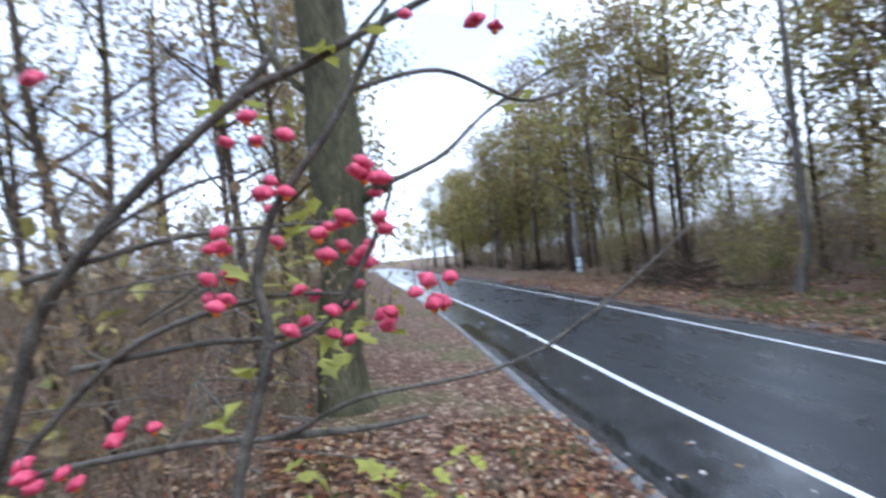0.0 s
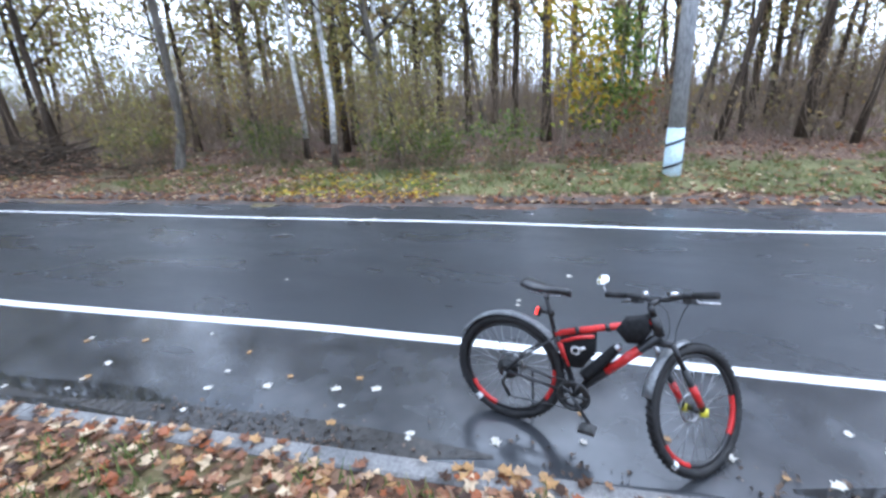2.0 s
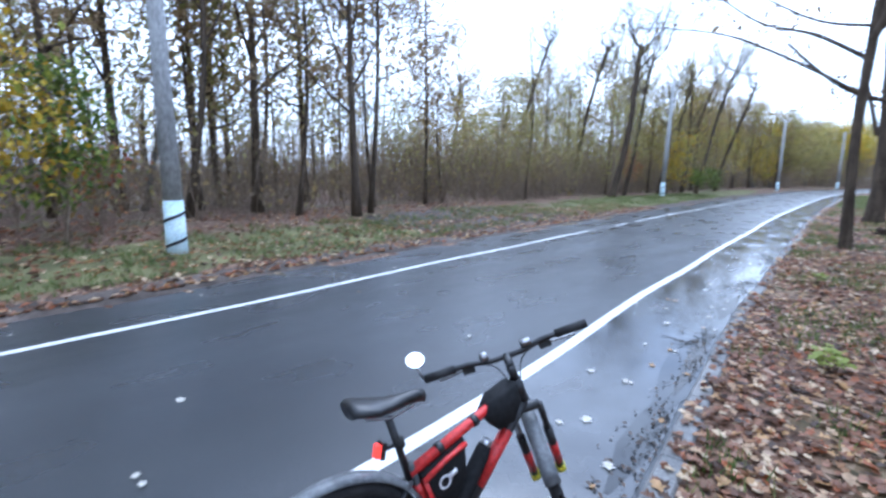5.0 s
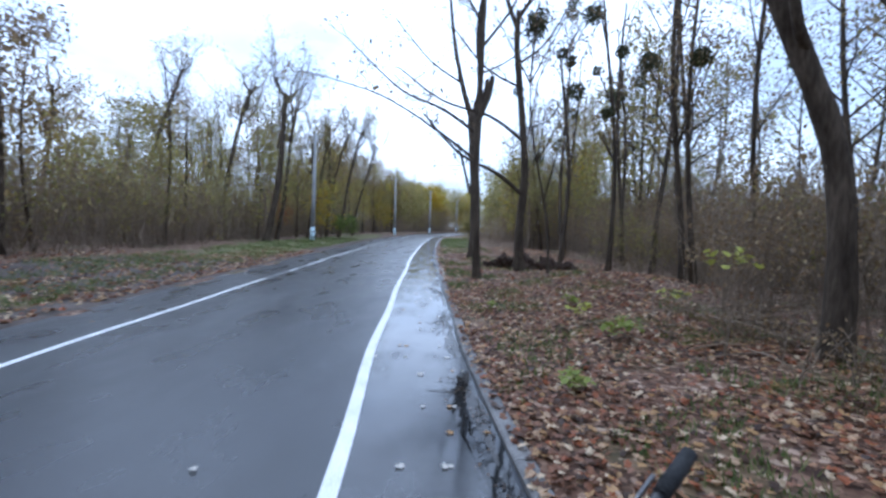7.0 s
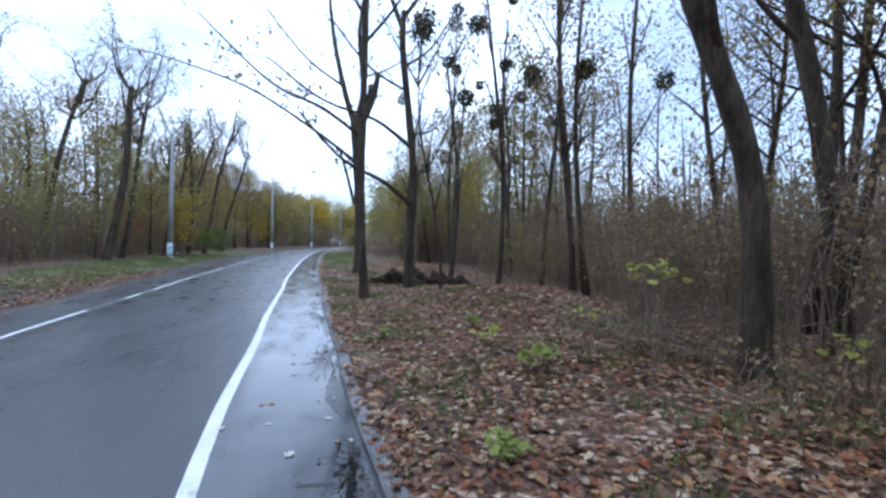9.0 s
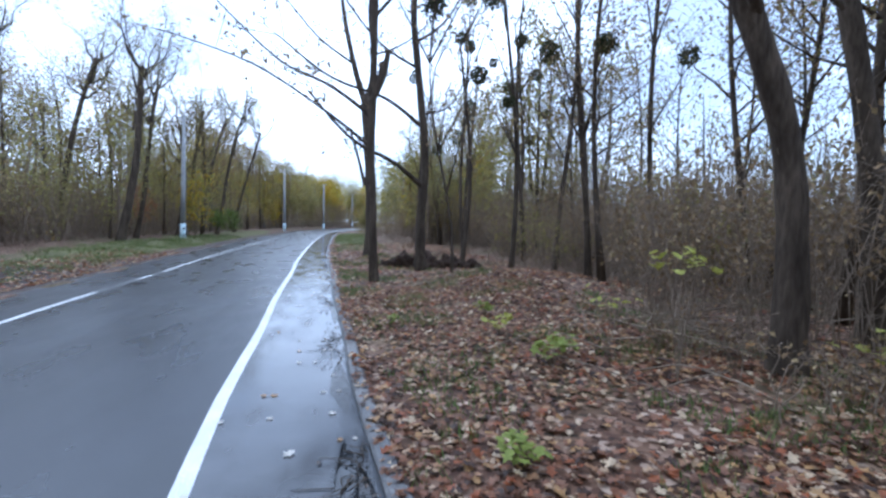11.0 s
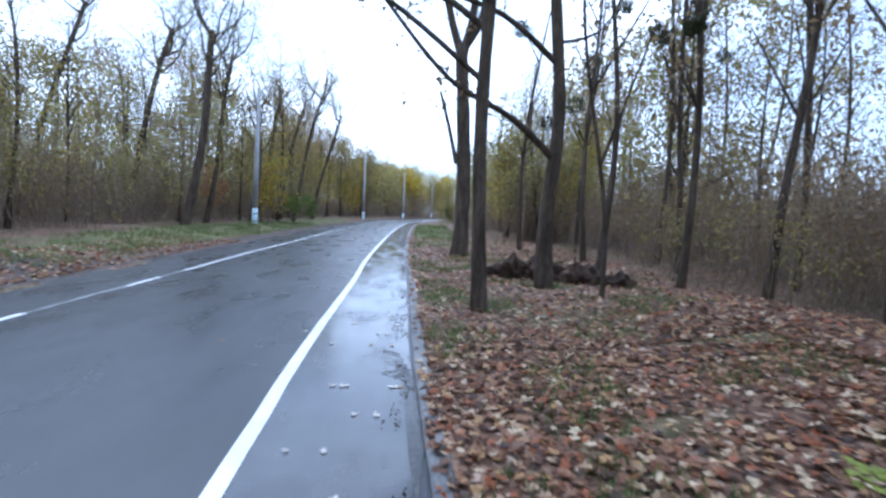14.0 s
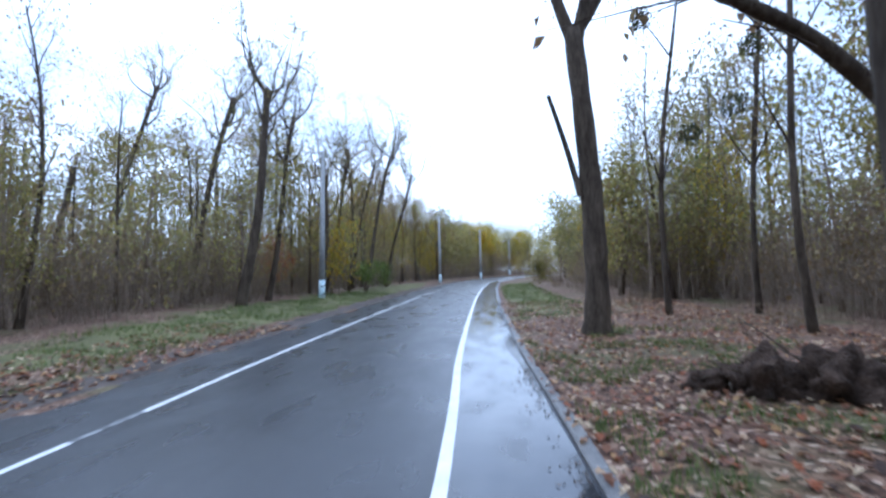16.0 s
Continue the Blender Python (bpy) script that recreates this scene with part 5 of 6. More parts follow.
# Single leaves lying on the wet road
def fallen_leaf(at, size, seed, mat, label):
    rng = random.Random(seed)
    b = Build()
    b.leaf((0, 0, 0.004), size, rng, 1.0, True)
    for v in b.v:
        v.z = 0.003 + abs(v.z - 0.004) * 0.35
    ob = part("fallen_leaf", b, mat, smooth=False)
    lat, _ = lateral(*at)
    ob.matrix_world = Matrix.Translation((at[0], at[1], road_z(lat) + 0.008))
    tagged(ob, label, "leaf", "leaves on the road")


rng = random.Random(44)
for n in range(95):
    y = rng.uniform(-3.5, 14)
    o = -abs(rng.gauss(0.15, 0.5)) - 0.08 if rng.random() < 0.8 else rng.uniform(-6, -0.3)
    q = beside(index_near(y), o)
    pale = rng.random() < 0.65
    fallen_leaf((q.x, q.y), rng.uniform(0.05, 0.085), 500 + n, PALE_LEAF if pale else LITTER, "pale wet maple leaf stuck to asphalt" if pale else "brown wet leaf stuck to asphalt")
for n, at in enumerate(((-0.90, -1.16), (-1.11, -0.33), (-1.02, -0.62), (-1.12, 1.96), (-1.07, 2.45), (-1.42, 2.83), (-1.84, 5.5))):
    fallen_leaf(at, 0.095, 700 + n, PALE_LEAF, "pale wet maple leaf stuck to asphalt")


# Twigs swept into the gutter, heaps of brush
def brush(name, at, label, seed, n, length, spread, h, r, mat=TWIG, category="brush pile", group="", kind=""):
    rng = random.Random(seed)
    on_road = lateral(*at)[0] < 0 and lateral(*at)[0] > FAR_EDGE
    z = 0.012 if on_road else height(*at)
    t = thing(name, (at[0], at[1], z), label, category, group)
    for k in range(n):
        b = Build()
        a = rng.uniform(0, 6.28)
        p = Vector((rng.gauss(0, spread[0]), rng.gauss(0, spread[1]), 0))
        fall = max(0.0, 1 - (p.x / (2.2 * spread[0])) ** 2 - (p.y / (2.2 * spread[1])) ** 2)
        p.z = r + h * fall * rng.random()
        d = Vector((math.cos(a), math.sin(a), rng.uniform(-0.15, 0.5) * (1 if h > 0.1 else 0.1)))
        ln = length * rng.uniform(0.5, 1.2)
        pts = [p, p + d * ln * 0.5 + Vector((rng.gauss(0, .04), rng.gauss(0, .04), rng.uniform(0, .05) * (h > .1))), p + d * ln]
        for q in pts:
            q.z = max(q.z, r)
        b.tube(pts, [r * rng.uniform(0.6, 1.3), r * 0.8, r * 0.35], 5)
        part("branch", b, mat, t)
    return t


brush("twig_bundle", (-1.38, 5.2), "dark wet twigs caught in the gutter", 61, 16, 0.26, (0.07, 0.26), 0.02, 0.004, BARK, "twigs", "twigs in the gutter")
brush("twig_bundle", (-1.70, 8.5), "dark wet twigs caught in the gutter", 62, 18, 0.24, (0.07, 0.24), 0.02, 0.004, BARK, "twigs", "twigs in the gutter")
brush("twig_bundle", (-2.02, 11.7), "dark wet twigs caught in the gutter", 63, 16, 0.24, (0.06, 0.22), 0.02, 0.004, BARK, "twigs", "twigs in the gutter")
brush("brush_pile", (-8.6, -17.4), "dark heap of cut branches on the far verge", 64, 170, 1.4, (0.7, 1.8), 0.95, 0.026, BARK, "brush pile", "brush piles")
brush("brush_pile", (-8.3, -39.0), "dark heap of cut branches on the far verge", 65, 120, 1.4, (0.7, 1.6), 0.85, 0.026, BARK, "brush pile", "brush piles")
brush("root_heap", (0.9, 18.8), "heap of dug-out roots and brown earth by a tree", 66, 70, 0.7, (0.7, 0.4), 0.42, 0.016, BARK, "brush pile", "brush piles")
brush("brush_pile", (2.6, 7.4), "low tangle of dead branches under the trees", 67, 70, 1.3, (0.9, 0.8), 0.5, 0.010, TWIG, "brush pile", "brush piles")


DARK_EARTH = mottled("loose_dark_earth", (0.034, 0.025, 0.019), (0.11, 0.075, 0.055), 5.0, 0.95, 0.1, bump=1.0, fine=6, distance=0.06)


def earth_lump(at, size, seed):
    rng = random.Random(seed)
    me = bpy.data.meshes.new("earth_mound")
    bm = bmesh.new()
    bmesh.ops.create_icosphere(bm, subdivisions=4, radius=1.0)
    for v in bm.verts:
        k = 1 + 0.5 * noise.noise(v.co * 1.6 + Vector((seed, 0, 0))) + 0.45 * noise.noise(v.co * 4 + Vector((0, seed, 0)))
        v.co = Vector((v.co.x * size[0] * k, v.co.y * size[1] * k, v.co.z * size[2] * k))
    bm.to_mesh(me)
    bm.free()
    me.materials.append(DARK_EARTH)
    me.polygons.foreach_set("use_smooth", [True] * len(me.polygons))
    ob = new("earth_mound", me)
    ob.matrix_world = Matrix.Translation((at[0], at[1], height(*at)))
    tagged(ob, "mound of dark loose earth and roots", "mound", "earth mounds by the tree")


for n, (at, size) in enumerate((((0.1, 18.3), (0.40, 0.36, 0.46)), ((0.85, 18.2), (0.46, 0.42, 0.50)), ((1.65, 17.7), (0.42, 0.36, 0.40)), ((2.3, 17.2), (0.32, 0.3, 0.30)), ((-0.45, 18.5), (0.28, 0.24, 0.2)))):
    earth_lump(at, size, 3 + n * 2.3)


# Small plants on the verge
def sprig(at, z, label, seed, mat, n, size, h, group="small plants on the verge"):
    rng = random.Random(seed)
    t = thing("small_plant", (at[0], at[1], height(*at) - 0.01), label, "plant", group)
    stem = Build()
    for k in range(6):
        a = rng.uniform(0, 6.28)
        e = Vector((math.cos(a) * h * 0.6, math.sin(a) * h * 0.6, z + h * rng.uniform(0.5, 1.0)))
        stem.tube([(0, 0, 0), e * 0.5 + Vector((0, 0, z * 0.3)), e], [0.006, 0.005, 0.003], 4, False)
        for _ in range(n // 6):
            blade = Build()
            blade.leaf(e + Vector((rng.gauss(0, h * 0.25), rng.gauss(0, h * 0.25), rng.gauss(0, h * 0.15))), size * rng.uniform(0.7, 1.3), rng, 0.5, True)
            part("leaf", blade, mat, t, smooth=False)
    part("stem", stem, TWIG, t)


FRESH_LEAF = leafy("fresh_yellow_green_leaves", [(0.27, 0.34, 0.06), (0.36, 0.41, 0.08), (0.40, 0.40, 0.08), (0.22, 0.31, 0.06)])
sprig((0.55, 8.17), 0.1, "small plant with yellow-green leaves", 71, FRESH_LEAF, 24, 0.11, 0.20)
sprig((0.71, 6.85), 0.08, "small dark green plant among fallen leaves", 72, GREEN_LEAF, 30, 0.12, 0.22)
sprig((1.74, 6.2), 0.95, "sapling with a few bright yellow-green leaves", 73, FRESH_LEAF, 24, 0.13, 0.35)
sprig((1.5, 7.1), 0.45, "sapling with a few yellow-green leaves", 74, FRESH_LEAF, 14, 0.10, 0.3)
sprig((3.6, 5.6), 0.2, "low sapling with yellow-green leaves", 75, FRESH_LEAF, 24, 0.12, 0.35)
sprig((-0.3, 5.0), 0.02, "low green weed among fallen leaves", 76, GREEN_LEAF, 30, 0.10, 0.16)
sprig((0.7, 9.6), 0.05, "low green weed among fallen leaves", 77, GREEN_LEAF, 30, 0.10, 0.18)
sprig((1.0, 7.2), 0.05, "low green weed among fallen leaves", 78, GREEN_LEAF, 30, 0.10, 0.18)
sprig((-0.9, 9.2), 0.05, "low green weed among fallen leaves", 79, GREEN_LEAF, 24, 0.09, 0.15)


# The bicycle on its kickstand, front wheel turned
RUBBER = mottled("tyre_rubber", (0.012, 0.012, 0.013), (0.035, 0.034, 0.034), 20.0, 0.7, 0.3, fine=8)
FRAME_BLACK = mottled("satin_black_paint", (0.012, 0.012, 0.013), (0.022, 0.022, 0.024), 12.0, 0.35, 0.5, bump=0.0)
FRAME_RED = mottled("bright_red_paint", (0.44, 0.020, 0.020), (0.58, 0.032, 0.028), 12.0, 0.35, 0.5, bump=0.0)
ALLOY = mottled("brushed_alloy", (0.35, 0.35, 0.36), (0.55, 0.55, 0.56), 30.0, 0.3, 0.5, metal=1.0, bump=0.0)
STEEL_DARK = mottled("oily_steel", (0.05, 0.05, 0.05), (0.14, 0.14, 0.14), 40.0, 0.4, 0.5, metal=0.8, bump=0.0)
BAG = mottled("black_nylon", (0.010, 0.010, 0.011), (0.022, 0.022, 0.023), 60.0, 0.8, 0.2)
MUDGUARD = mottled("grey_plastic", (0.10, 0.105, 0.11), (0.20, 0.205, 0.21), 10.0, 0.35, 0.5, bump=0.0)
WHITE_PRINT = mottled("white_print", (0.75, 0.75, 0.75), (0.85, 0.85, 0.85), 10.0, 0.5, 0.3, bump=0.0)
YELLOW_CAP = mottled("yellow_plastic", (0.55, 0.50, 0.03), (0.65, 0.60, 0.05), 10.0, 0.4, 0.4, bump=0.0)
MIRROR, _nt3, _b3 = material("mirror_glass", 0.02, 0.5, 1.0)
_b3.inputs["Base Color"].default_value = (0.95, 0.95, 0.95, 1)
RED_LAMP, _nt4, _b4 = material("lit_red_lamp", 0.3, 0.5)
_b4.inputs["Base Color"].default_value = (0.8, 0.03, 0.02, 1)
_b4.inputs["Emission Color"].default_value = (1.0, 0.05, 0.03, 1)
_b4.inputs["Emission Strength"].default_value = 0.9


def ring(b, centre, radius, tube_r, axis="Y", seg=48, sides=8, flat=1.0, a0=0.0, a1=2 * math.pi):
    """A hoop round the y axis; flat squeezes its section outwards."""
    closed = abs(a1 - a0 - 2 * math.pi) < 1e-6
    base = len(b.v)
    n = seg if closed else seg + 1
    for k in range(n):
        a = a0 + (a1 - a0) * k / seg
        for s in range(sides):
            c = 2 * math.pi * s / sides
            rr = radius + math.cos(c) * tube_r
            b.v.append(Vector((centre[0] + math.cos(a) * rr, centre[1] + math.sin(c) * tube_r * flat, centre[2] + math.sin(a) * rr)))
    for k in range(seg):
        k2 = (k + 1) % n
        for s in range(sides):
            s2 = (s + 1) % sides
            b.f.append((base + k * sides + s, base + k * sides + s2, base + k2 * sides + s2, base + k2 * sides + s))


def rod(pts, r, sides=8, r2=None):
    b = Build()
    n = len(pts)
    b.tube(pts, [r + ((r2 if r2 is not None else r) - r) * i / (n - 1) for i in range(n)], sides)
    return b


def wheel(parent, name, x, y, z, R):
    w = new(name)
    w.empty_display_size = 0.05
    w.parent = parent
    w.matrix_parent_inverse = Matrix.Identity(4)
    w.location = (x, y, z)
    b = Build()
    ring(b, (0, 0, 0), R - 0.026, 0.026, seg=56, sides=10)
    for k in range(100):
        a = 2 * math.pi * k / 56
        b.box(Matrix.Rotation(-a, 4, "Y") @ Matrix.Translation((R - 0.001, 0, 0)), 0.006, 0.034, 0.014)
    part("tyre", b, RUBBER, w)
    b = Build()
    ring(b, (0, 0, 0), R - 0.062, 0.013, seg=48, sides=6, flat=0.9)
    part("rim", b, FRAME_BLACK, w)
    for a0 in (-0.55, 3.7):
        b = Build()
        ring(b, (0, 0, 0), R - 0.060, 0.0155, seg=14, sides=6, flat=0.95, a0=a0, a1=a0 + 0.75)
        part("rim_decal", b, FRAME_RED, w, "red rim decal")
    b = Build()
    ring(b, (0, 0, 0), R - 0.028, 0.0275, seg=8, sides=8, a0=4.0, a1=4.12)
    part("tyre_print", b, WHITE_PRINT, w, "white tyre lettering band")
    part("hub", rod([(0, -0.045, 0), (0, 0.045, 0)], 0.022, 10), STEEL_DARK, w)
    for k in range(28):
        a = 2 * math.pi * k / 28
        s = 0.022 if k % 2 else -0.022
        c = a + (0.35 if k % 4 < 2 else -0.35)
        part("spoke", rod([(math.cos(c) * 0.02, s, math.sin(c) * 0.02), (math.cos(a) * (R - 0.07), s * 0.2, math.sin(a) * (R - 0.07))], 0.0011, 4), ALLOY, w)
    b = Build()
    ring(b, (0, 0.035, 0), 0.072, 0.008, seg=28, sides=4, flat=0.15)
    part("brake_disc", b, ALLOY, w)
    return w


def bicycle(at, heading, lean, steer):
    R = 0.345
    bike = thing("bicycle", (0, 0, 0), "black and red mountain bicycle parked on a kickstand on wet asphalt", "bicycle")
    RH, FH, BB = Vector((0, 0, R)), Vector((1.06, 0, R)), Vector((0.41, 0, 0.29))
    ST, HT, HB = Vector((0.275, 0, 0.66)), Vector((0.775, 0, 0.835)), Vector((0.815, 0, 0.735))
    wheel(bike, "rear_wheel", *RH, R)
    part("seat_tube", rod([BB, ST], 0.017, 10), FRAME_BLACK, bike)
    part("down_tube", rod([BB, BB.lerp(HB, 0.5), HB], 0.024, 10, 0.026), FRAME_BLACK, bike)
    part("top_tube", rod([ST - Vector((0, 0, 0.03)), HT - Vector((0.0, 0, 0.03))], 0.019, 10), FRAME_RED, bike, "red top tube")
    part("head_tube", rod([HB, HT], 0.026, 12), FRAME_BLACK, bike)
    part("down_tube_decal", rod([BB.lerp(HB, 0.40), BB.lerp(HB, 0.78)], 0.0262, 10), FRAME_RED, bike, "red decal on the down tube")
    part("seat_tube_decal", rod([BB.lerp(ST, 0.55), BB.lerp(ST, 0.8)], 0.0185, 10), FRAME_RED, bike, "red decal on the seat tube")
    for s in (-1, 1):
        part("chainstay", rod([BB + Vector((-0.04, 0.03 * s, 0)), RH + Vector((0.2, 0.05 * s, -0.02)), RH + Vector((0, 0.06 * s, 0))], 0.010, 8), FRAME_BLACK, bike)
        part("seatstay", rod([ST + Vector((0, 0.02 * s, -0.05)), RH + Vector((0.08, 0.055 * s, 0.10)), RH + Vector((0, 0.06 * s, 0))], 0.008, 8), FRAME_BLACK, bike)
    post = ST + (ST - BB).normalized() * 0.20
    part("seatpost", rod([ST - Vector((0, 0, 0.05)), post], 0.0135, 10), FRAME_BLACK, bike)
    # saddle: a padded body, wide behind and narrow in front
    b = Build()
    prof = [(-0.14, 0.055, 0.030), (-0.12, 0.072, 0.034), (-0.06, 0.070, 0.018), (0.0, 0.045, 0.010), (0.06, 0.028, 0.012), (0.11, 0.021, 0.012), (0.14, 0.014, 0.004)]
    base = 0
    for x, w, z in prof:
        for k in range(10):
            a = 2 * math.pi * k / 10
            b.v.append(Vector((post.x + x, math.cos(a) * w, post.z + 0.035 + z + math.sin(a) * (0.020 if math.sin(a) > 0 else 0.026))))
    for i in range(len(prof) - 1):
        for k in range(10):
            a, c = i * 10 + k, i * 10 + (k + 1) % 10
            b.f.append((a, c, c + 10, a + 10))
    b.f.append(tuple(reversed(range(10))))
    b.f.append(tuple((len(prof) - 1) * 10 + k for k in range(10)))
    part("saddle", b, FRAME_BLACK, bike)
    for s in (-0.02, 0.02):
        part("saddle_rail", rod([(post.x - 0.09, s, post.z + 0.025), (post.x, s, post.z + 0.005), (post.x + 0.09, s, post.z + 0.025)], 0.0035, 6), ALLOY, bike)
    b = Build()
    b.box(Matrix.Translation((post.x - 0.045, 0, post.z - 0.10)) @ Matrix.Rotation(0.2, 4, "Y"), 0.018, 0.026, 0.042)
    part("rear_light", b, RED_LAMP, bike, "glowing red rear light", smooth=False)
    b = Build()
    b.box(Matrix.Translation((post.x - 0.030, 0, post.z - 0.10)) @ Matrix.Rotation(0.2, 4, "Y"), 0.016, 0.034, 0.056)
    part("light_housing", b, FRAME_BLACK, bike, smooth=False)
    grip_at = post + (BB - post).normalized() * 0.105
    part("light_bracket", rod([(post.x - 0.026, 0, post.z - 0.10), (grip_at.x, 0, post.z - 0.10)], 0.009, 8), FRAME_BLACK, bike)
    part("light_clamp", rod([grip_at + (post - BB).normalized() * 0.014, grip_at - (post - BB).normalized() * 0.014], 0.019, 10), RUBBER, bike)
    # cranks
    for n, (r, y) in enumerate(((0.085, -0.05), (0.065, -0.044))):
        b = Build()
        ring(b, (BB.x, y, BB.z), r, 0.012, seg=32, sides=4, flat=0.12)
        for k in range(5):
            a = 2 * math.pi * k / 5
            b.tube([(BB.x, y, BB.z), (BB.x + math.cos(a) * r, y, BB.z + math.sin(a) * r)], [0.008, 0.006], 4)
        part("chainring", b, STEEL_DARK, bike)
    for s, a in ((-1, -0.9), (1, -0.9 + math.pi)):
        e = BB + Vector((math.cos(a) * 0.17, s * 0.075, math.sin(a) * 0.17))
        part("crank_arm", rod([BB + Vector((0, s * 0.06, 0)), e], 0.010, 6), FRAME_BLACK, bike)
        b = Build()
        b.box(Matrix.Translation(e + Vector((0, s * 0.05, 0))), 0.09, 0.085, 0.018)
        part("pedal", b, STEEL_DARK, bike, smooth=False)
    for k in range(5):
        b = Build()
        ring(b, (0, -0.028 - 0.006 * k, R), 0.062 - 0.009 * k, 0.007, seg=24, sides=4, flat=0.2)
        part("sprocket", b, STEEL_DARK, bike)
    part("derailleur", rod([(0.0, -0.07, R), (-0.01, -0.075, R - 0.08), (0.03, -0.06, R - 0.16)], 0.012, 6), STEEL_DARK, bike)
    part("chain", rod([(0.03, -0.048, R - 0.17), (BB.x, -0.05, BB.z - 0.085)], 0.004, 4), STEEL_DARK, bike)
    part("chain_run", rod([(0.0, -0.045, R + 0.045), (BB.x, -0.05, BB.z + 0.085)], 0.004, 4), STEEL_DARK, bike)
    part("kickstand", rod([(0.13, 0.06, R - 0.03), (0.11, 0.15, 0.15), (0.09, 0.235, 0.012)], 0.009, 6), FRAME_BLACK, bike)
    b = Build()
    arc = []
    for k in range(15):
        a = 0.55 + 2.1 * k / 14
        arc.append((math.cos(a), math.sin(a)))
    for c, sn in arc:
        for y, dr in ((-0.034, -0.014), (-0.02, 0.0), (0.02, 0.0), (0.034, -0.014)):
            rr = R + 0.022 + dr
            b.v.append(Vector((c * rr, y, R + sn * rr)))
    for k in range(14):
        for s in range(3):
            a = k * 4 + s
            b.f.append((a, a + 1, a + 5, a + 4))
    guard = part("rear_mudguard", b, MUDGUARD, bike, "wet grey plastic rear mudguard")
    guard.modifiers.new("thickness", "SOLIDIFY").thickness = 0.003
    part("mudguard_stay", rod([(math.cos(2.2) * (R + 0.02), 0.03, R + math.sin(2.2) * (R + 0.02)), (0, 0.06, R)], 0.003, 5), STEEL_DARK, bike)

    # bags in the frame
    def bag(name, outline, half, mat, label):
        b = Build()
        n = len(outline)
        for y, grow in ((-half, 0.9), (-half * 0.6, 1.0), (half * 0.6, 1.0), (half, 0.9)):
            cx = sum(p[0] for p in outline) / n
            cz = sum(p[1] for p in outline) / n
            for x, z in outline:
                b.v.append(Vector((cx + (x - cx) * grow, y, cz + (z - cz) * grow)))
        for k in range(3):
            for s in range(n):
                b.f.append((k * n + s, k * n + (s + 1) % n, (k + 1) * n + (s + 1) % n, (k + 1) * n + s))
        b.f.append(tuple(reversed(range(n))))
        b.f.append(tuple(3 * n + s for s in range(n)))
        return part(name, b, mat, bike, label)

    bag("frame_bag", [(0.31, 0.62), (0.50, 0.685), (0.505, 0.56), (0.44, 0.46), (0.375, 0.45), (0.345, 0.50)], 0.032, BAG, "black nylon frame bag with red edge")
    part("bag_trim", rod([(0.312, -0.034, 0.60), (0.40, -0.036, 0.645), (0.495, -0.034, 0.675)], 0.010, 6), FRAME_RED, bike, "red bag edging")
    part("bag_trim", rod([(0.318, -0.034, 0.595), (0.345, -0.036, 0.52), (0.37, -0.034, 0.465)], 0.009, 6), FRAME_RED, bike, "red bag edging")
    b = Build()
    ring(b, (0.40, -0.0335, 0.565), 0.022, 0.005, seg=18, sides=4, flat=0.3)
    b.box(Matrix.Translation((0.435, -0.0335, 0.585)) @ Matrix.Rotation(-0.5, 4, "Y"), 0.035, 0.003, 0.018)
    part("bag_emblem", b, WHITE_PRINT, bike, "plain white emblem")
    part("bottle", rod([(0.455, 0, 0.405), (0.475, 0, 0.43), (0.585, 0, 0.575), (0.60, 0, 0.60), (0.612, 0, 0.615)], 0.036, 12, 0.026), BAG, bike, "black bottle in its cage")
    part("bottle_cap", rod([(0.604, 0, 0.602), (0.628, 0, 0.634)], 0.020, 10), ALLOY, bike)
    bag("stem_bag", [(0.60, 0.735), (0.64, 0.80), (0.75, 0.835), (0.775, 0.76), (0.735, 0.68), (0.66, 0.67)], 0.042, BAG, "round black bag behind the head tube")
    for x in (0.40, 0.56):
        part("strap", rod([(x - 0.012, 0, 0.672 + (x - 0.40) * 0.32), (x + 0.012, 0, 0.680 + (x - 0.40) * 0.32)], 0.0225, 10), FRAME_BLACK, bike)

    # steering assembly, turned about the head tube
    turn = new("fork")
    turn.empty_display_size = 0.05
    turn.parent = bike
    axis = (HT - HB).normalized()
    turn.matrix_local = Matrix.Translation(HB) @ Matrix.Rotation(steer, 4, axis) @ Matrix.Translation(-HB)
    wheel(turn, "front_wheel", *FH, R)
    crown = HB - axis * 0.04
    b = rod([crown + Vector((0, -0.06, 0)), crown + Vector((0, 0.06, 0))], 0.020, 8)
    part("fork_crown", b, FRAME_BLACK, turn)
    for s in (-1, 1):
        top = crown + Vector((0, 0.06 * s, 0))
        foot = FH + Vector((-0.02, 0.06 * s, 0))
        part("stanchion", rod([top, top.lerp(foot, 0.42)], 0.014, 10), ALLOY if s > 0 else FRAME_BLACK, turn)
        part("fork_leg", rod([top.lerp(foot, 0.36), foot], 0.020, 10, 0.017), FRAME_BLACK, turn)
        part("fork_decal", rod([top.lerp(foot, 0.60), top.lerp(foot, 0.90)], 0.0200, 10, 0.0185), FRAME_RED, turn, "red decal on the fork leg")
        part("axle_cap", rod([foot + Vector((0, 0.0, -0.02)), foot + Vector((0, 0.0, 0.02))], 0.021, 8), YELLOW_CAP, turn, "yellow axle cap")
    b = Build()
    for k in range(9):
        a = 1.75 + 1.15 * k / 8
        for y, dr in ((-0.032, -0.010), (0.0, 0.0), (0.032, -0.010)):
            rr = R + 0.03 + dr
            b.v.append(Vector((FH.x + math.cos(a) * rr, y, FH.z + math.sin(a) * rr)))
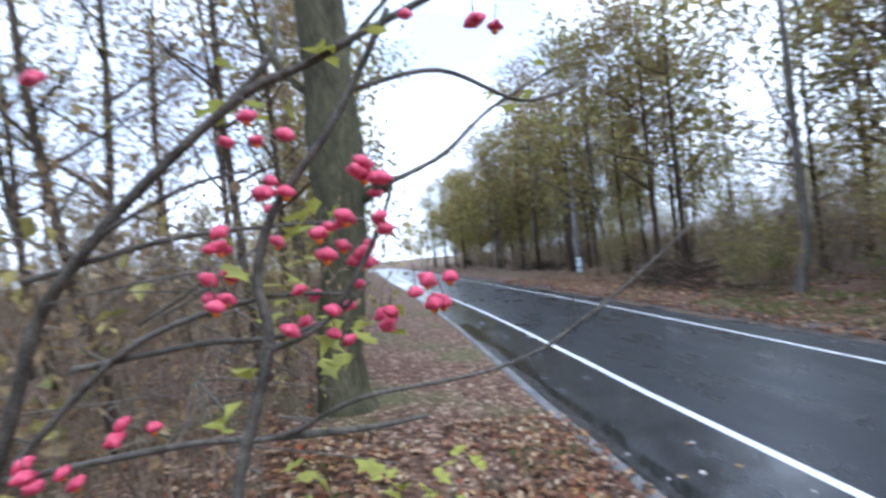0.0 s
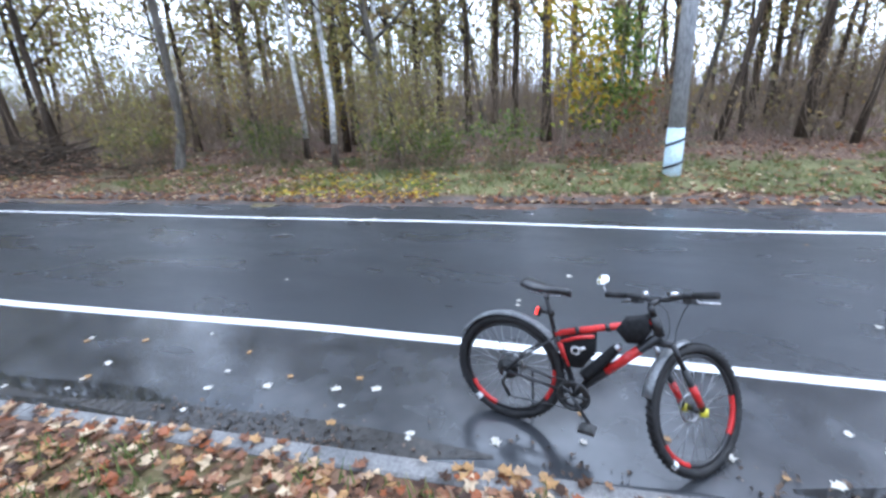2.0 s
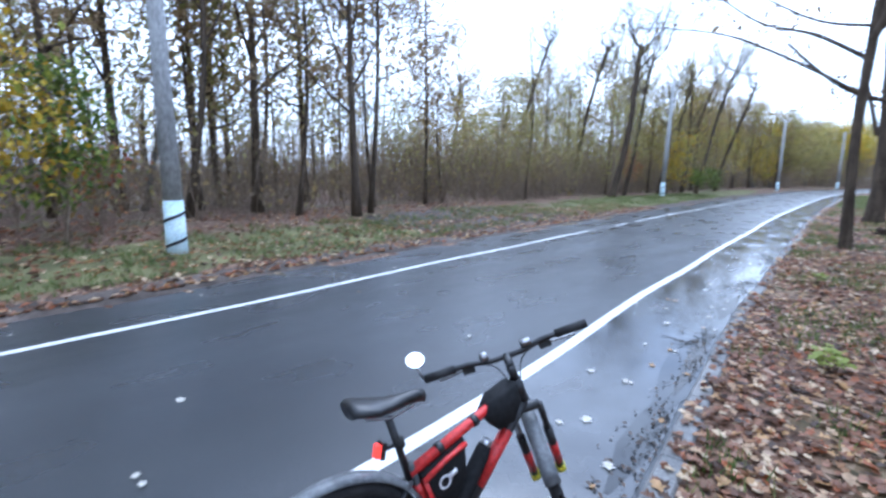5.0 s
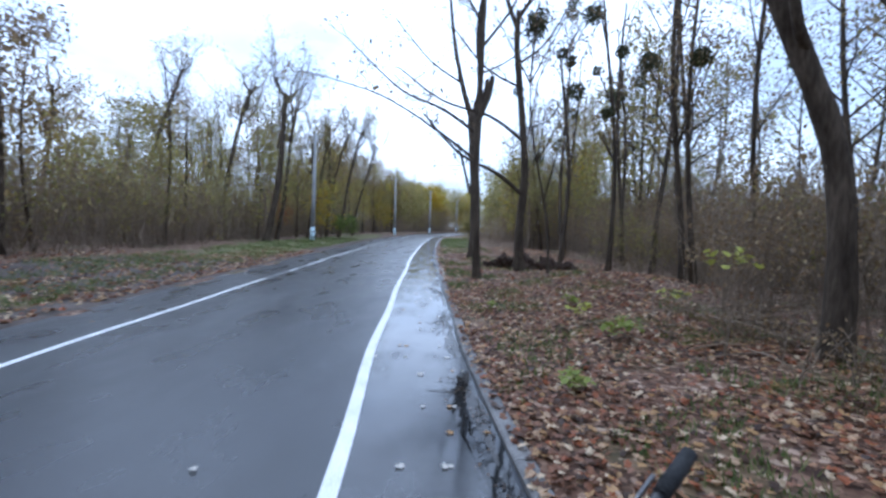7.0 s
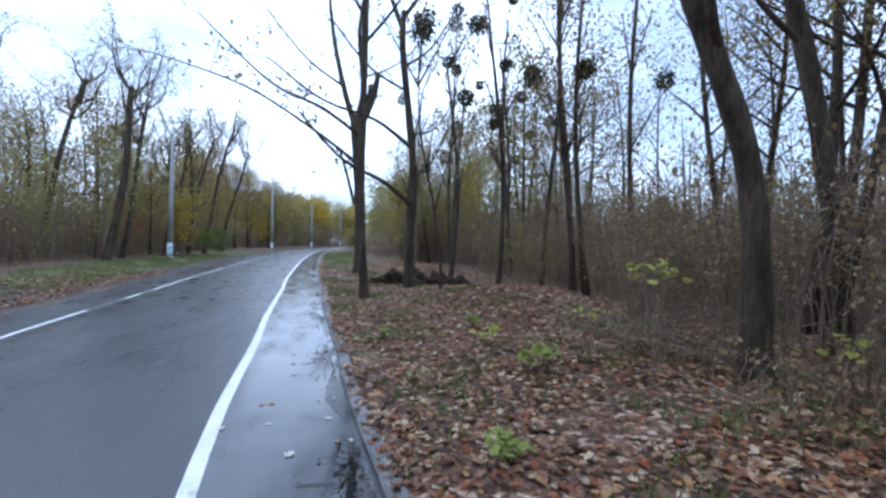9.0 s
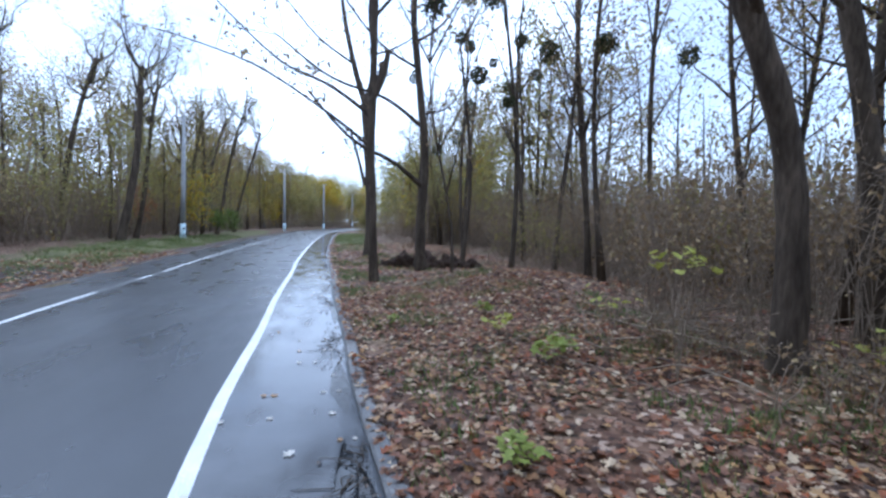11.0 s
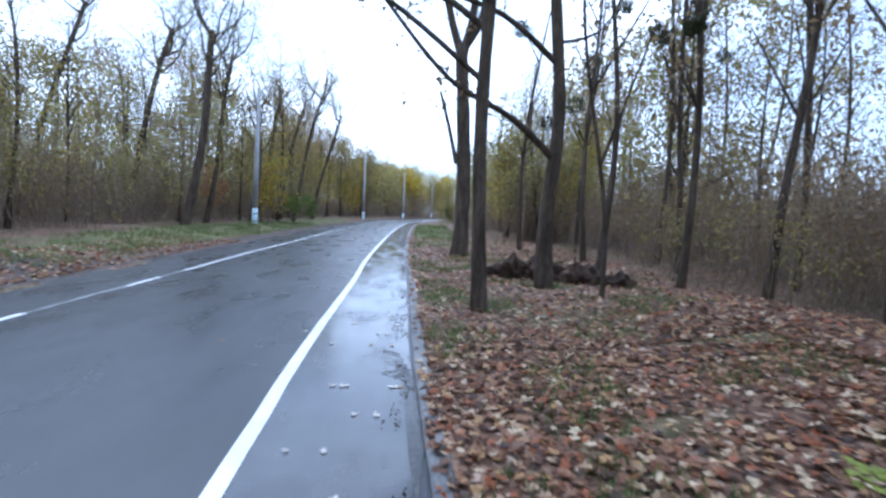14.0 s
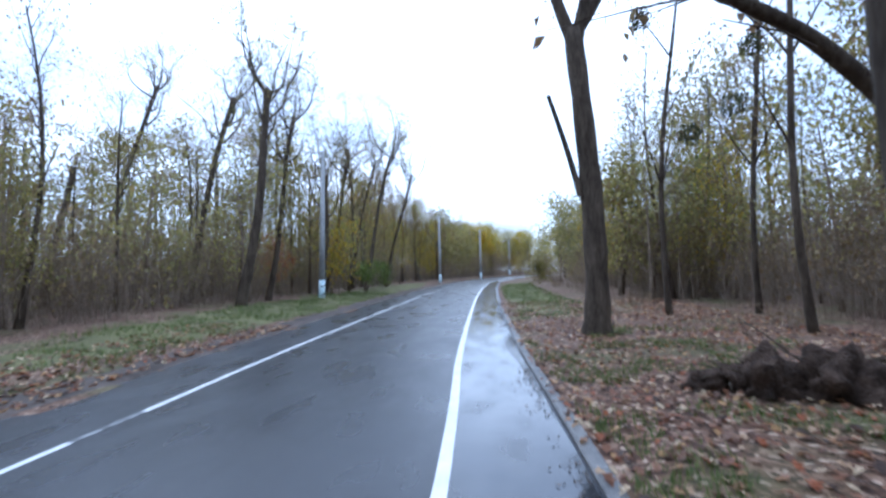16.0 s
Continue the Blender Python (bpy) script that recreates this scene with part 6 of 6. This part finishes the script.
    for k in range(8):
        for s in range(2):
            a = k * 3 + s
            b.f.append((a, a + 1, a + 4, a + 3))
    fg = part("front_mudguard", b, MUDGUARD, turn, "grey plastic front mudguard")
    fg.modifiers.new("thickness", "SOLIDIFY").thickness = 0.003
    stem_top = HT + axis * 0.06
    part("steerer", rod([HT, stem_top], 0.018, 10), FRAME_BLACK, turn)
    clamp = stem_top + Vector((0.065, 0, 0.03))
    part("stem", rod([stem_top, clamp], 0.017, 8), FRAME_BLACK, turn)
    part("handlebar", rod([clamp + Vector((-0.03, -0.33, 0.025)), clamp + Vector((-0.008, -0.16, 0.02)), clamp + Vector((0, -0.06, 0)), clamp + Vector((0, 0.06, 0)), clamp + Vector((-0.008, 0.16, 0.02)), clamp + Vector((-0.03, 0.33, 0.025))], 0.0125, 8), FRAME_BLACK, turn)
    for s in (-1, 1):
        part("grip", rod([clamp + Vector((-0.016, 0.215 * s, 0.0225)), clamp + Vector((-0.031, 0.345 * s, 0.025))], 0.0175, 10), RUBBER, turn)
        part("brake_lever", rod([clamp + Vector((0.01, 0.17 * s, 0.012)), clamp + Vector((0.05, 0.20 * s, -0.01)), clamp + Vector((0.045, 0.30 * s, -0.015))], 0.006, 6), ALLOY, turn)
        b = Build()
        b.box(Matrix.Translation(clamp + Vector((0.02, 0.165 * s, -0.005))), 0.045, 0.05, 0.028)
        part("shifter", b, FRAME_BLACK, turn, smooth=False)
        part("brake_cable", rod(catmull3([clamp + Vector((0.05, 0.15 * s, 0)), clamp + Vector((0.11, 0.06 * s, -0.05)), clamp + Vector((0.09, 0.02 * s, -0.16)), crown + Vector((0.05, 0.04 * s, -0.02))]), 0.0028, 5), FRAME_BLACK, turn)
    part("bell", rod([clamp + Vector((0.0, 0.09, 0.012)), clamp + Vector((0.0, 0.09, 0.035)), clamp + Vector((0, 0.09, 0.045))], 0.022, 12, 0.012), ALLOY, turn)
    b = Build()
    b.box(Matrix.Translation(clamp + Vector((0.0, -0.09, 0.03))), 0.05, 0.045, 0.022)
    part("headlamp", b, ALLOY, turn)
    tip = clamp + Vector((-0.031, 0.345, 0.025))
    head = tip + Vector((-0.012, 0.01, 0.085))
    part("mirror_arm", rod([tip, tip + Vector((-0.004, 0.012, 0.03)), head - Vector((0, 0, 0.03))], 0.006, 6), ALLOY, turn)
    face = Vector((-0.80, -0.30, 0.75)).normalized()
    b = Build()
    b.tube([head - face * 0.008, head + face * 0.004], [0.034, 0.040], 24)
    part("mirror_shell", b, FRAME_BLACK, turn)
    b = Build()
    b.tube([head + face * 0.0045, head + face * 0.006], [0.038, 0.038], 24)
    part("mirror_glass", b, MIRROR, turn, "round mirror filled with bright sky", smooth=False)
    bike.matrix_world = Matrix.Translation((at[0], at[1], 0.012)) @ Matrix.Scale(1.05, 4) @ Matrix.Rotation(heading, 4, "Z") @ Matrix.Rotation(lean, 4, "X")
    return bike


bicycle((-1.12, 0.66), radians(81), radians(-5), radians(56))


# Spindle bush with pink fruit where the walk begins
FRUIT = mottled("pink_fruit_skin", (0.62, 0.045, 0.11), (0.80, 0.13, 0.22), 60.0, 0.4, 0.4, bump=0.0)
ARIL = mottled("orange_seed", (0.72, 0.14, 0.02), (0.85, 0.25, 0.03), 60.0, 0.35, 0.5, bump=0.0)
SPINDLE_BARK = mottled("spindle_twig_bark", (0.075, 0.065, 0.052), (0.19, 0.17, 0.14), 30.0, 0.8, 0.2, bump=0.2)
BUSH_AT = Vector((2.20, 0.74, 0.06))


def near(u, v, d):
    """A spot beside the start of the walk: u to the right, v up, d ahead, in half metres."""
    a, b = u * 0.998 + v * 0.061, v * 0.998 - u * 0.061
    return Vector((1.633 - a * 0.55 - d * 0.02, 1.466 - d * 0.55 + a * 0.02, 2.272 + b * 0.55 + d * 0.004))


def spindle_bush():
    bush = thing("spindle_bush", BUSH_AT, "leafless spindle bush hung with bright pink fruit", "bush")
    rng = random.Random(77)
    inv = -BUSH_AT

    def stick(pts, r0, r1):
        line = catmull3([p + inv for p in pts], 6)
        b = Build()
        n = len(line)
        b.tube(line, [r0 + (r1 - r0) * i / (n - 1) for i in range(n)], 7)
        part("branch", b, SPINDLE_BARK, bush)
        return line

    g = BUSH_AT
    stick([g, near(-1.25, -1.2, 1.25), near(-1.08, -0.32, 1.15), near(-0.87, 0.02, 1.1), near(-0.52, 0.36, 1.1), near(-0.31, 0.47, 1.1), near(-0.02, 0.62, 1.1), near(0.25, 0.75, 1.1)], 0.011, 0.004)
    stick([g + Vector((-0.25, -0.1, 0)), near(-0.56, -1.2, 1.05), near(-0.47, -0.55, 1.0), near(-0.39, -0.21, 1.0), near(-0.41, -0.05, 1.0), near(-0.37, 0.10, 1.0), near(-0.23, 0.30, 1.0), near(-0.11, 0.54, 1.0)], 0.009, 0.004)
    stick([near(-1.2, -0.58, 1.2), near(-0.65, -0.47, 1.15), near(-0.41, -0.445, 1.12), near(-0.21, -0.35, 1.1), near(0.11, -0.29, 1.1), near(0.30, -0.20, 1.1), near(0.31, -0.12, 1.1)], 0.0055, 0.0012)
    stick([near(0.24, -0.24, 1.1), near(0.42, -0.11, 1.1), near(0.57, 0.02, 1.1), near(0.61, 0.06, 1.1)], 0.003, 0.0012)
    stick([near(-0.41, -0.445, 1.12), near(-0.2, -0.44, 1.15), near(-0.05, -0.43, 1.2)], 0.006, 0.003)
    stick([near(-1.02, -0.05, 1.1), near(-0.68, 0.05, 1.15), near(-0.40, 0.08, 1.2), near(-0.2, 0.09, 1.2)], 0.005, 0.002)
    stick([near(-1.1, -0.52, 1.15), near(-0.77, -0.22, 1.1), near(-0.43, -0.10, 1.05), near(-0.2, -0.09, 1.0)], 0.006, 0.002)
    stick([near(-0.92, -0.27, 1.12), near(-0.6, -0.21, 1.1), near(-0.4, -0.19, 1.05), near(-0.25, -0.14, 1.0), near(-0.16, -0.06, 1.0)], 0.005, 0.002)
    stick([near(-0.39, -0.21, 1.0), near(-0.25, -0.14, 0.98), near(-0.14, 0.04, 0.96), near(-0.1, 0.16, 0.95)], 0.004, 0.002)
    stick([near(-0.15, 0.14, 1.0), near(0.0, 0.22, 1.05), near(0.12, 0.34, 1.1), near(0.3, 0.46, 1.15)], 0.004, 0.002)
    stick([near(-0.2, 0.38, 1.05), near(0.0, 0.44, 1.1), near(0.2, 0.36, 1.1), near(0.34, 0.40, 1.1)], 0.004, 0.002)
    stick([near(-0.85, 0.05, 1.1), near(-0.6, 0.16, 1.05), near(-0.42, 0.19, 1.0)], 0.004, 0.002)
    stick([near(-0.52, 0.36, 1.1), near(-0.4, 0.5, 1.1), near(-0.42, 0.62, 1.15)], 0.005, 0.003)
    for k in range(26):
        a = near(rng.uniform(-1.25, -0.45), rng.uniform(-0.75, 0.1), rng.uniform(1.15, 1.8))
        stick([a, a + Vector((rng.uniform(-.12, .12), rng.uniform(-.06, .06), rng.uniform(0.02, .1))), a + Vector((rng.uniform(-.25, .25), rng.uniform(-.1, .1), rng.uniform(-.02, .22)))], 0.0025, 0.001)

    def fruit(p, size):
        me = bpy.data.meshes.new("fruit")
        bm = bmesh.new()
        bmesh.ops.create_icosphere(bm, subdivisions=2, radius=1.0)
        tilt = Euler((rng.uniform(-.6, .6), rng.uniform(-.6, .6), rng.uniform(0, 6.28)))
        for v in bm.verts:
            a = math.atan2(v.co.y, v.co.x)
            k = 0.52 + 0.74 * abs(math.cos(2 * a)) * (1 - abs(v.co.z)) ** 0.4
            co = Vector((v.co.x * k, v.co.y * k, v.co.z * 0.72 - 0.12 * (1 - abs(v.co.z))))
            co.rotate(tilt)
            v.co = co * size
        bm.to_mesh(me)
        bm.free()
        me.materials.append(FRUIT)
        me.polygons.foreach_set("use_smooth", [True] * len(me.polygons))
        f = new("fruit", me)
        f.parent = bush
        f.location = p + inv
        part("fruit_stalk", rod([(0, 0, size * 0.6), (rng.uniform(-.006, .006), 0, size * 0.6 + 0.02)], 0.0008, 4), SPINDLE_BARK, f)
        if rng.random() < 0.35:
            b = Build()
            b.tube([(0, 0, -size * 0.5), (0, 0, -size * 0.85), (0, 0, -size * 1.1)], [size * 0.4, size * 0.42, size * 0.15], 8)
            part("seed", b, ARIL, f, "orange seed showing")

    spots = ((-0.40, 0.15, 3), (-0.37, 0.13, 3), (-0.17, 0.18, 4), (-0.13, 0.15, 4), (-0.52, 0.03, 2), (-0.50, -0.05, 3), (-0.44, -0.07, 2), (-0.48, 0.08, 1),
             (-0.27, 0.06, 2), (-0.21, 0.08, 2), (-0.18, 0.03, 3), (-0.13, 0.06, 3), (-0.20, -0.02, 3), (-0.30, -0.08, 2), (-0.25, 0.01, 2), (-0.32, -0.16, 3), (-0.24, -0.18, 2),
             (-0.11, -0.14, 3), (-0.15, -0.16, 1), (-0.06, -0.07, 2), (-0.01, -0.09, 2), (0.0, -0.04, 1), (-0.02, -0.12, 1), (-0.37, 0.02, 1), (-0.32, 0.25, 1),
             (-0.06, 0.50, 1), (0.10, 0.47, 2), (-0.74, -0.37, 1), (-0.71, -0.42, 2), (-0.9, -0.48, 3), (-0.85, -0.49, 2), (-0.95, -0.45, 2), (-0.42, 0.27, 2), (-0.46, 0.21, 1), (-0.91, 0.39, 3), (-0.23, -0.11, 2), (-0.19, -0.11, 1))
    for u, v, count in spots:
        for _ in range(count):
            fruit(near(u + rng.gauss(0, 0.014), v + rng.gauss(0, 0.016), 1.0 + rng.gauss(0, 0.05)), rng.uniform(0.0090, 0.0130))
    for k in range(56):
        b = Build()
        u, v = rng.choice(((-0.38, 0.04), (-0.36, -0.10), (-0.25, -0.16), (-0.4, -0.16), (-0.5, -0.3), (-0.28, -0.3), (-0.2, -0.45), (-0.55, -0.45), (-0.35, -0.5), (-0.3, 0.1), (-0.15, -0.2), (-0.34, 0.42), (-0.6, 0.4), (-0.2, 0.45), (0.2, 0.42)))
        b.leaf(near(u + rng.gauss(0, .05), v + rng.gauss(0, .04), 1.15 + rng.gauss(0, .1)) + inv, rng.uniform(0.024, 0.048), rng, 0.4, k % 3 > 0)
        part("leaf", b, FRESH_LEAF, bush, smooth=False)


spindle_bush()
# Maple saplings under the bush
for n, (x, y, z, c) in enumerate(((1.95, -0.55, 0.45, 30), (1.65, -0.5, 0.2, 24), (2.25, -0.9, 0.6, 24), (1.5, -1.3, 0.25, 18), (2.6, -0.2, 0.5, 24), (1.75, -1.0, 0.75, 20))):
    sprig((x, y), z, "maple sapling with yellow-green leaves under the bush", 600 + n, FRESH_LEAF, c, 0.095, 0.30, "saplings under the bush")
# Thin stems of the thicket beside the bush
for n, (x, y, s) in enumerate(((3.6, -1.6, 0.9), (4.2, -3.2, 1.0), (4.6, -0.8, 1.0), (3.9, 0.4, 0.8), (5.2, -4.6, 1.1), (3.6, -5.2, 0.9), (5.6, -2.2, 1.1), (6.2, -6.4, 1.1), (4.4, -7.4, 1.0), (6.8, -3.6, 1.1), (5.0, 1.6, 0.9))):
    plant_copy(SHRUBS[(0, 1, 3)[n % 3]], x, y, n * 1.3, s, "undergrowth shrubs behind the verge")


# Kerb stones along the near edge
kerb = new("kerb")
tagged(kerb, "damp grey concrete kerb almost level with the verge", "kerb", kind="structure")


def kerb_block(b, i, j, inset):
    sec = ((0.0, -0.12), (0.0, 0.035), (0.018, 0.05), (0.132, 0.05), (0.15, 0.035), (0.15, -0.12))
    base = len(b.v)
    p0, p1 = beside(i, 0), beside(j, 0)
    d = (p1 - p0).normalized() * inset
    for k, q in ((i, d), (j, -d)):
        for o, z in sec:
            p = beside(k, o) + q
            b.v.append(Vector((p.x, p.y, z)))
    n = len(sec)
    for s in range(n - 1):
        b.f.append((base + s, base + s + 1, base + n + s + 1, base + n + s))
    b.f.append(tuple(base + s for s in range(n)))
    b.f.append(tuple(base + n + s for s in reversed(range(n))))


rest = Build()
for i in range(0, len(KERB_LINE) - 2, 2):
    if -16 < KERB_LINE[i].y < 40:
        b = Build()
        kerb_block(b, i, i + 2, 0.004)
        part("kerb_stone", b, KERB, kerb, smooth=False)
    else:
        kerb_block(rest, i, i + 2, 0.004)
tagged(part("kerb_far_run", rest, KERB, smooth=False), "damp grey concrete kerb running on round the bend", "kerb", kind="stuff")
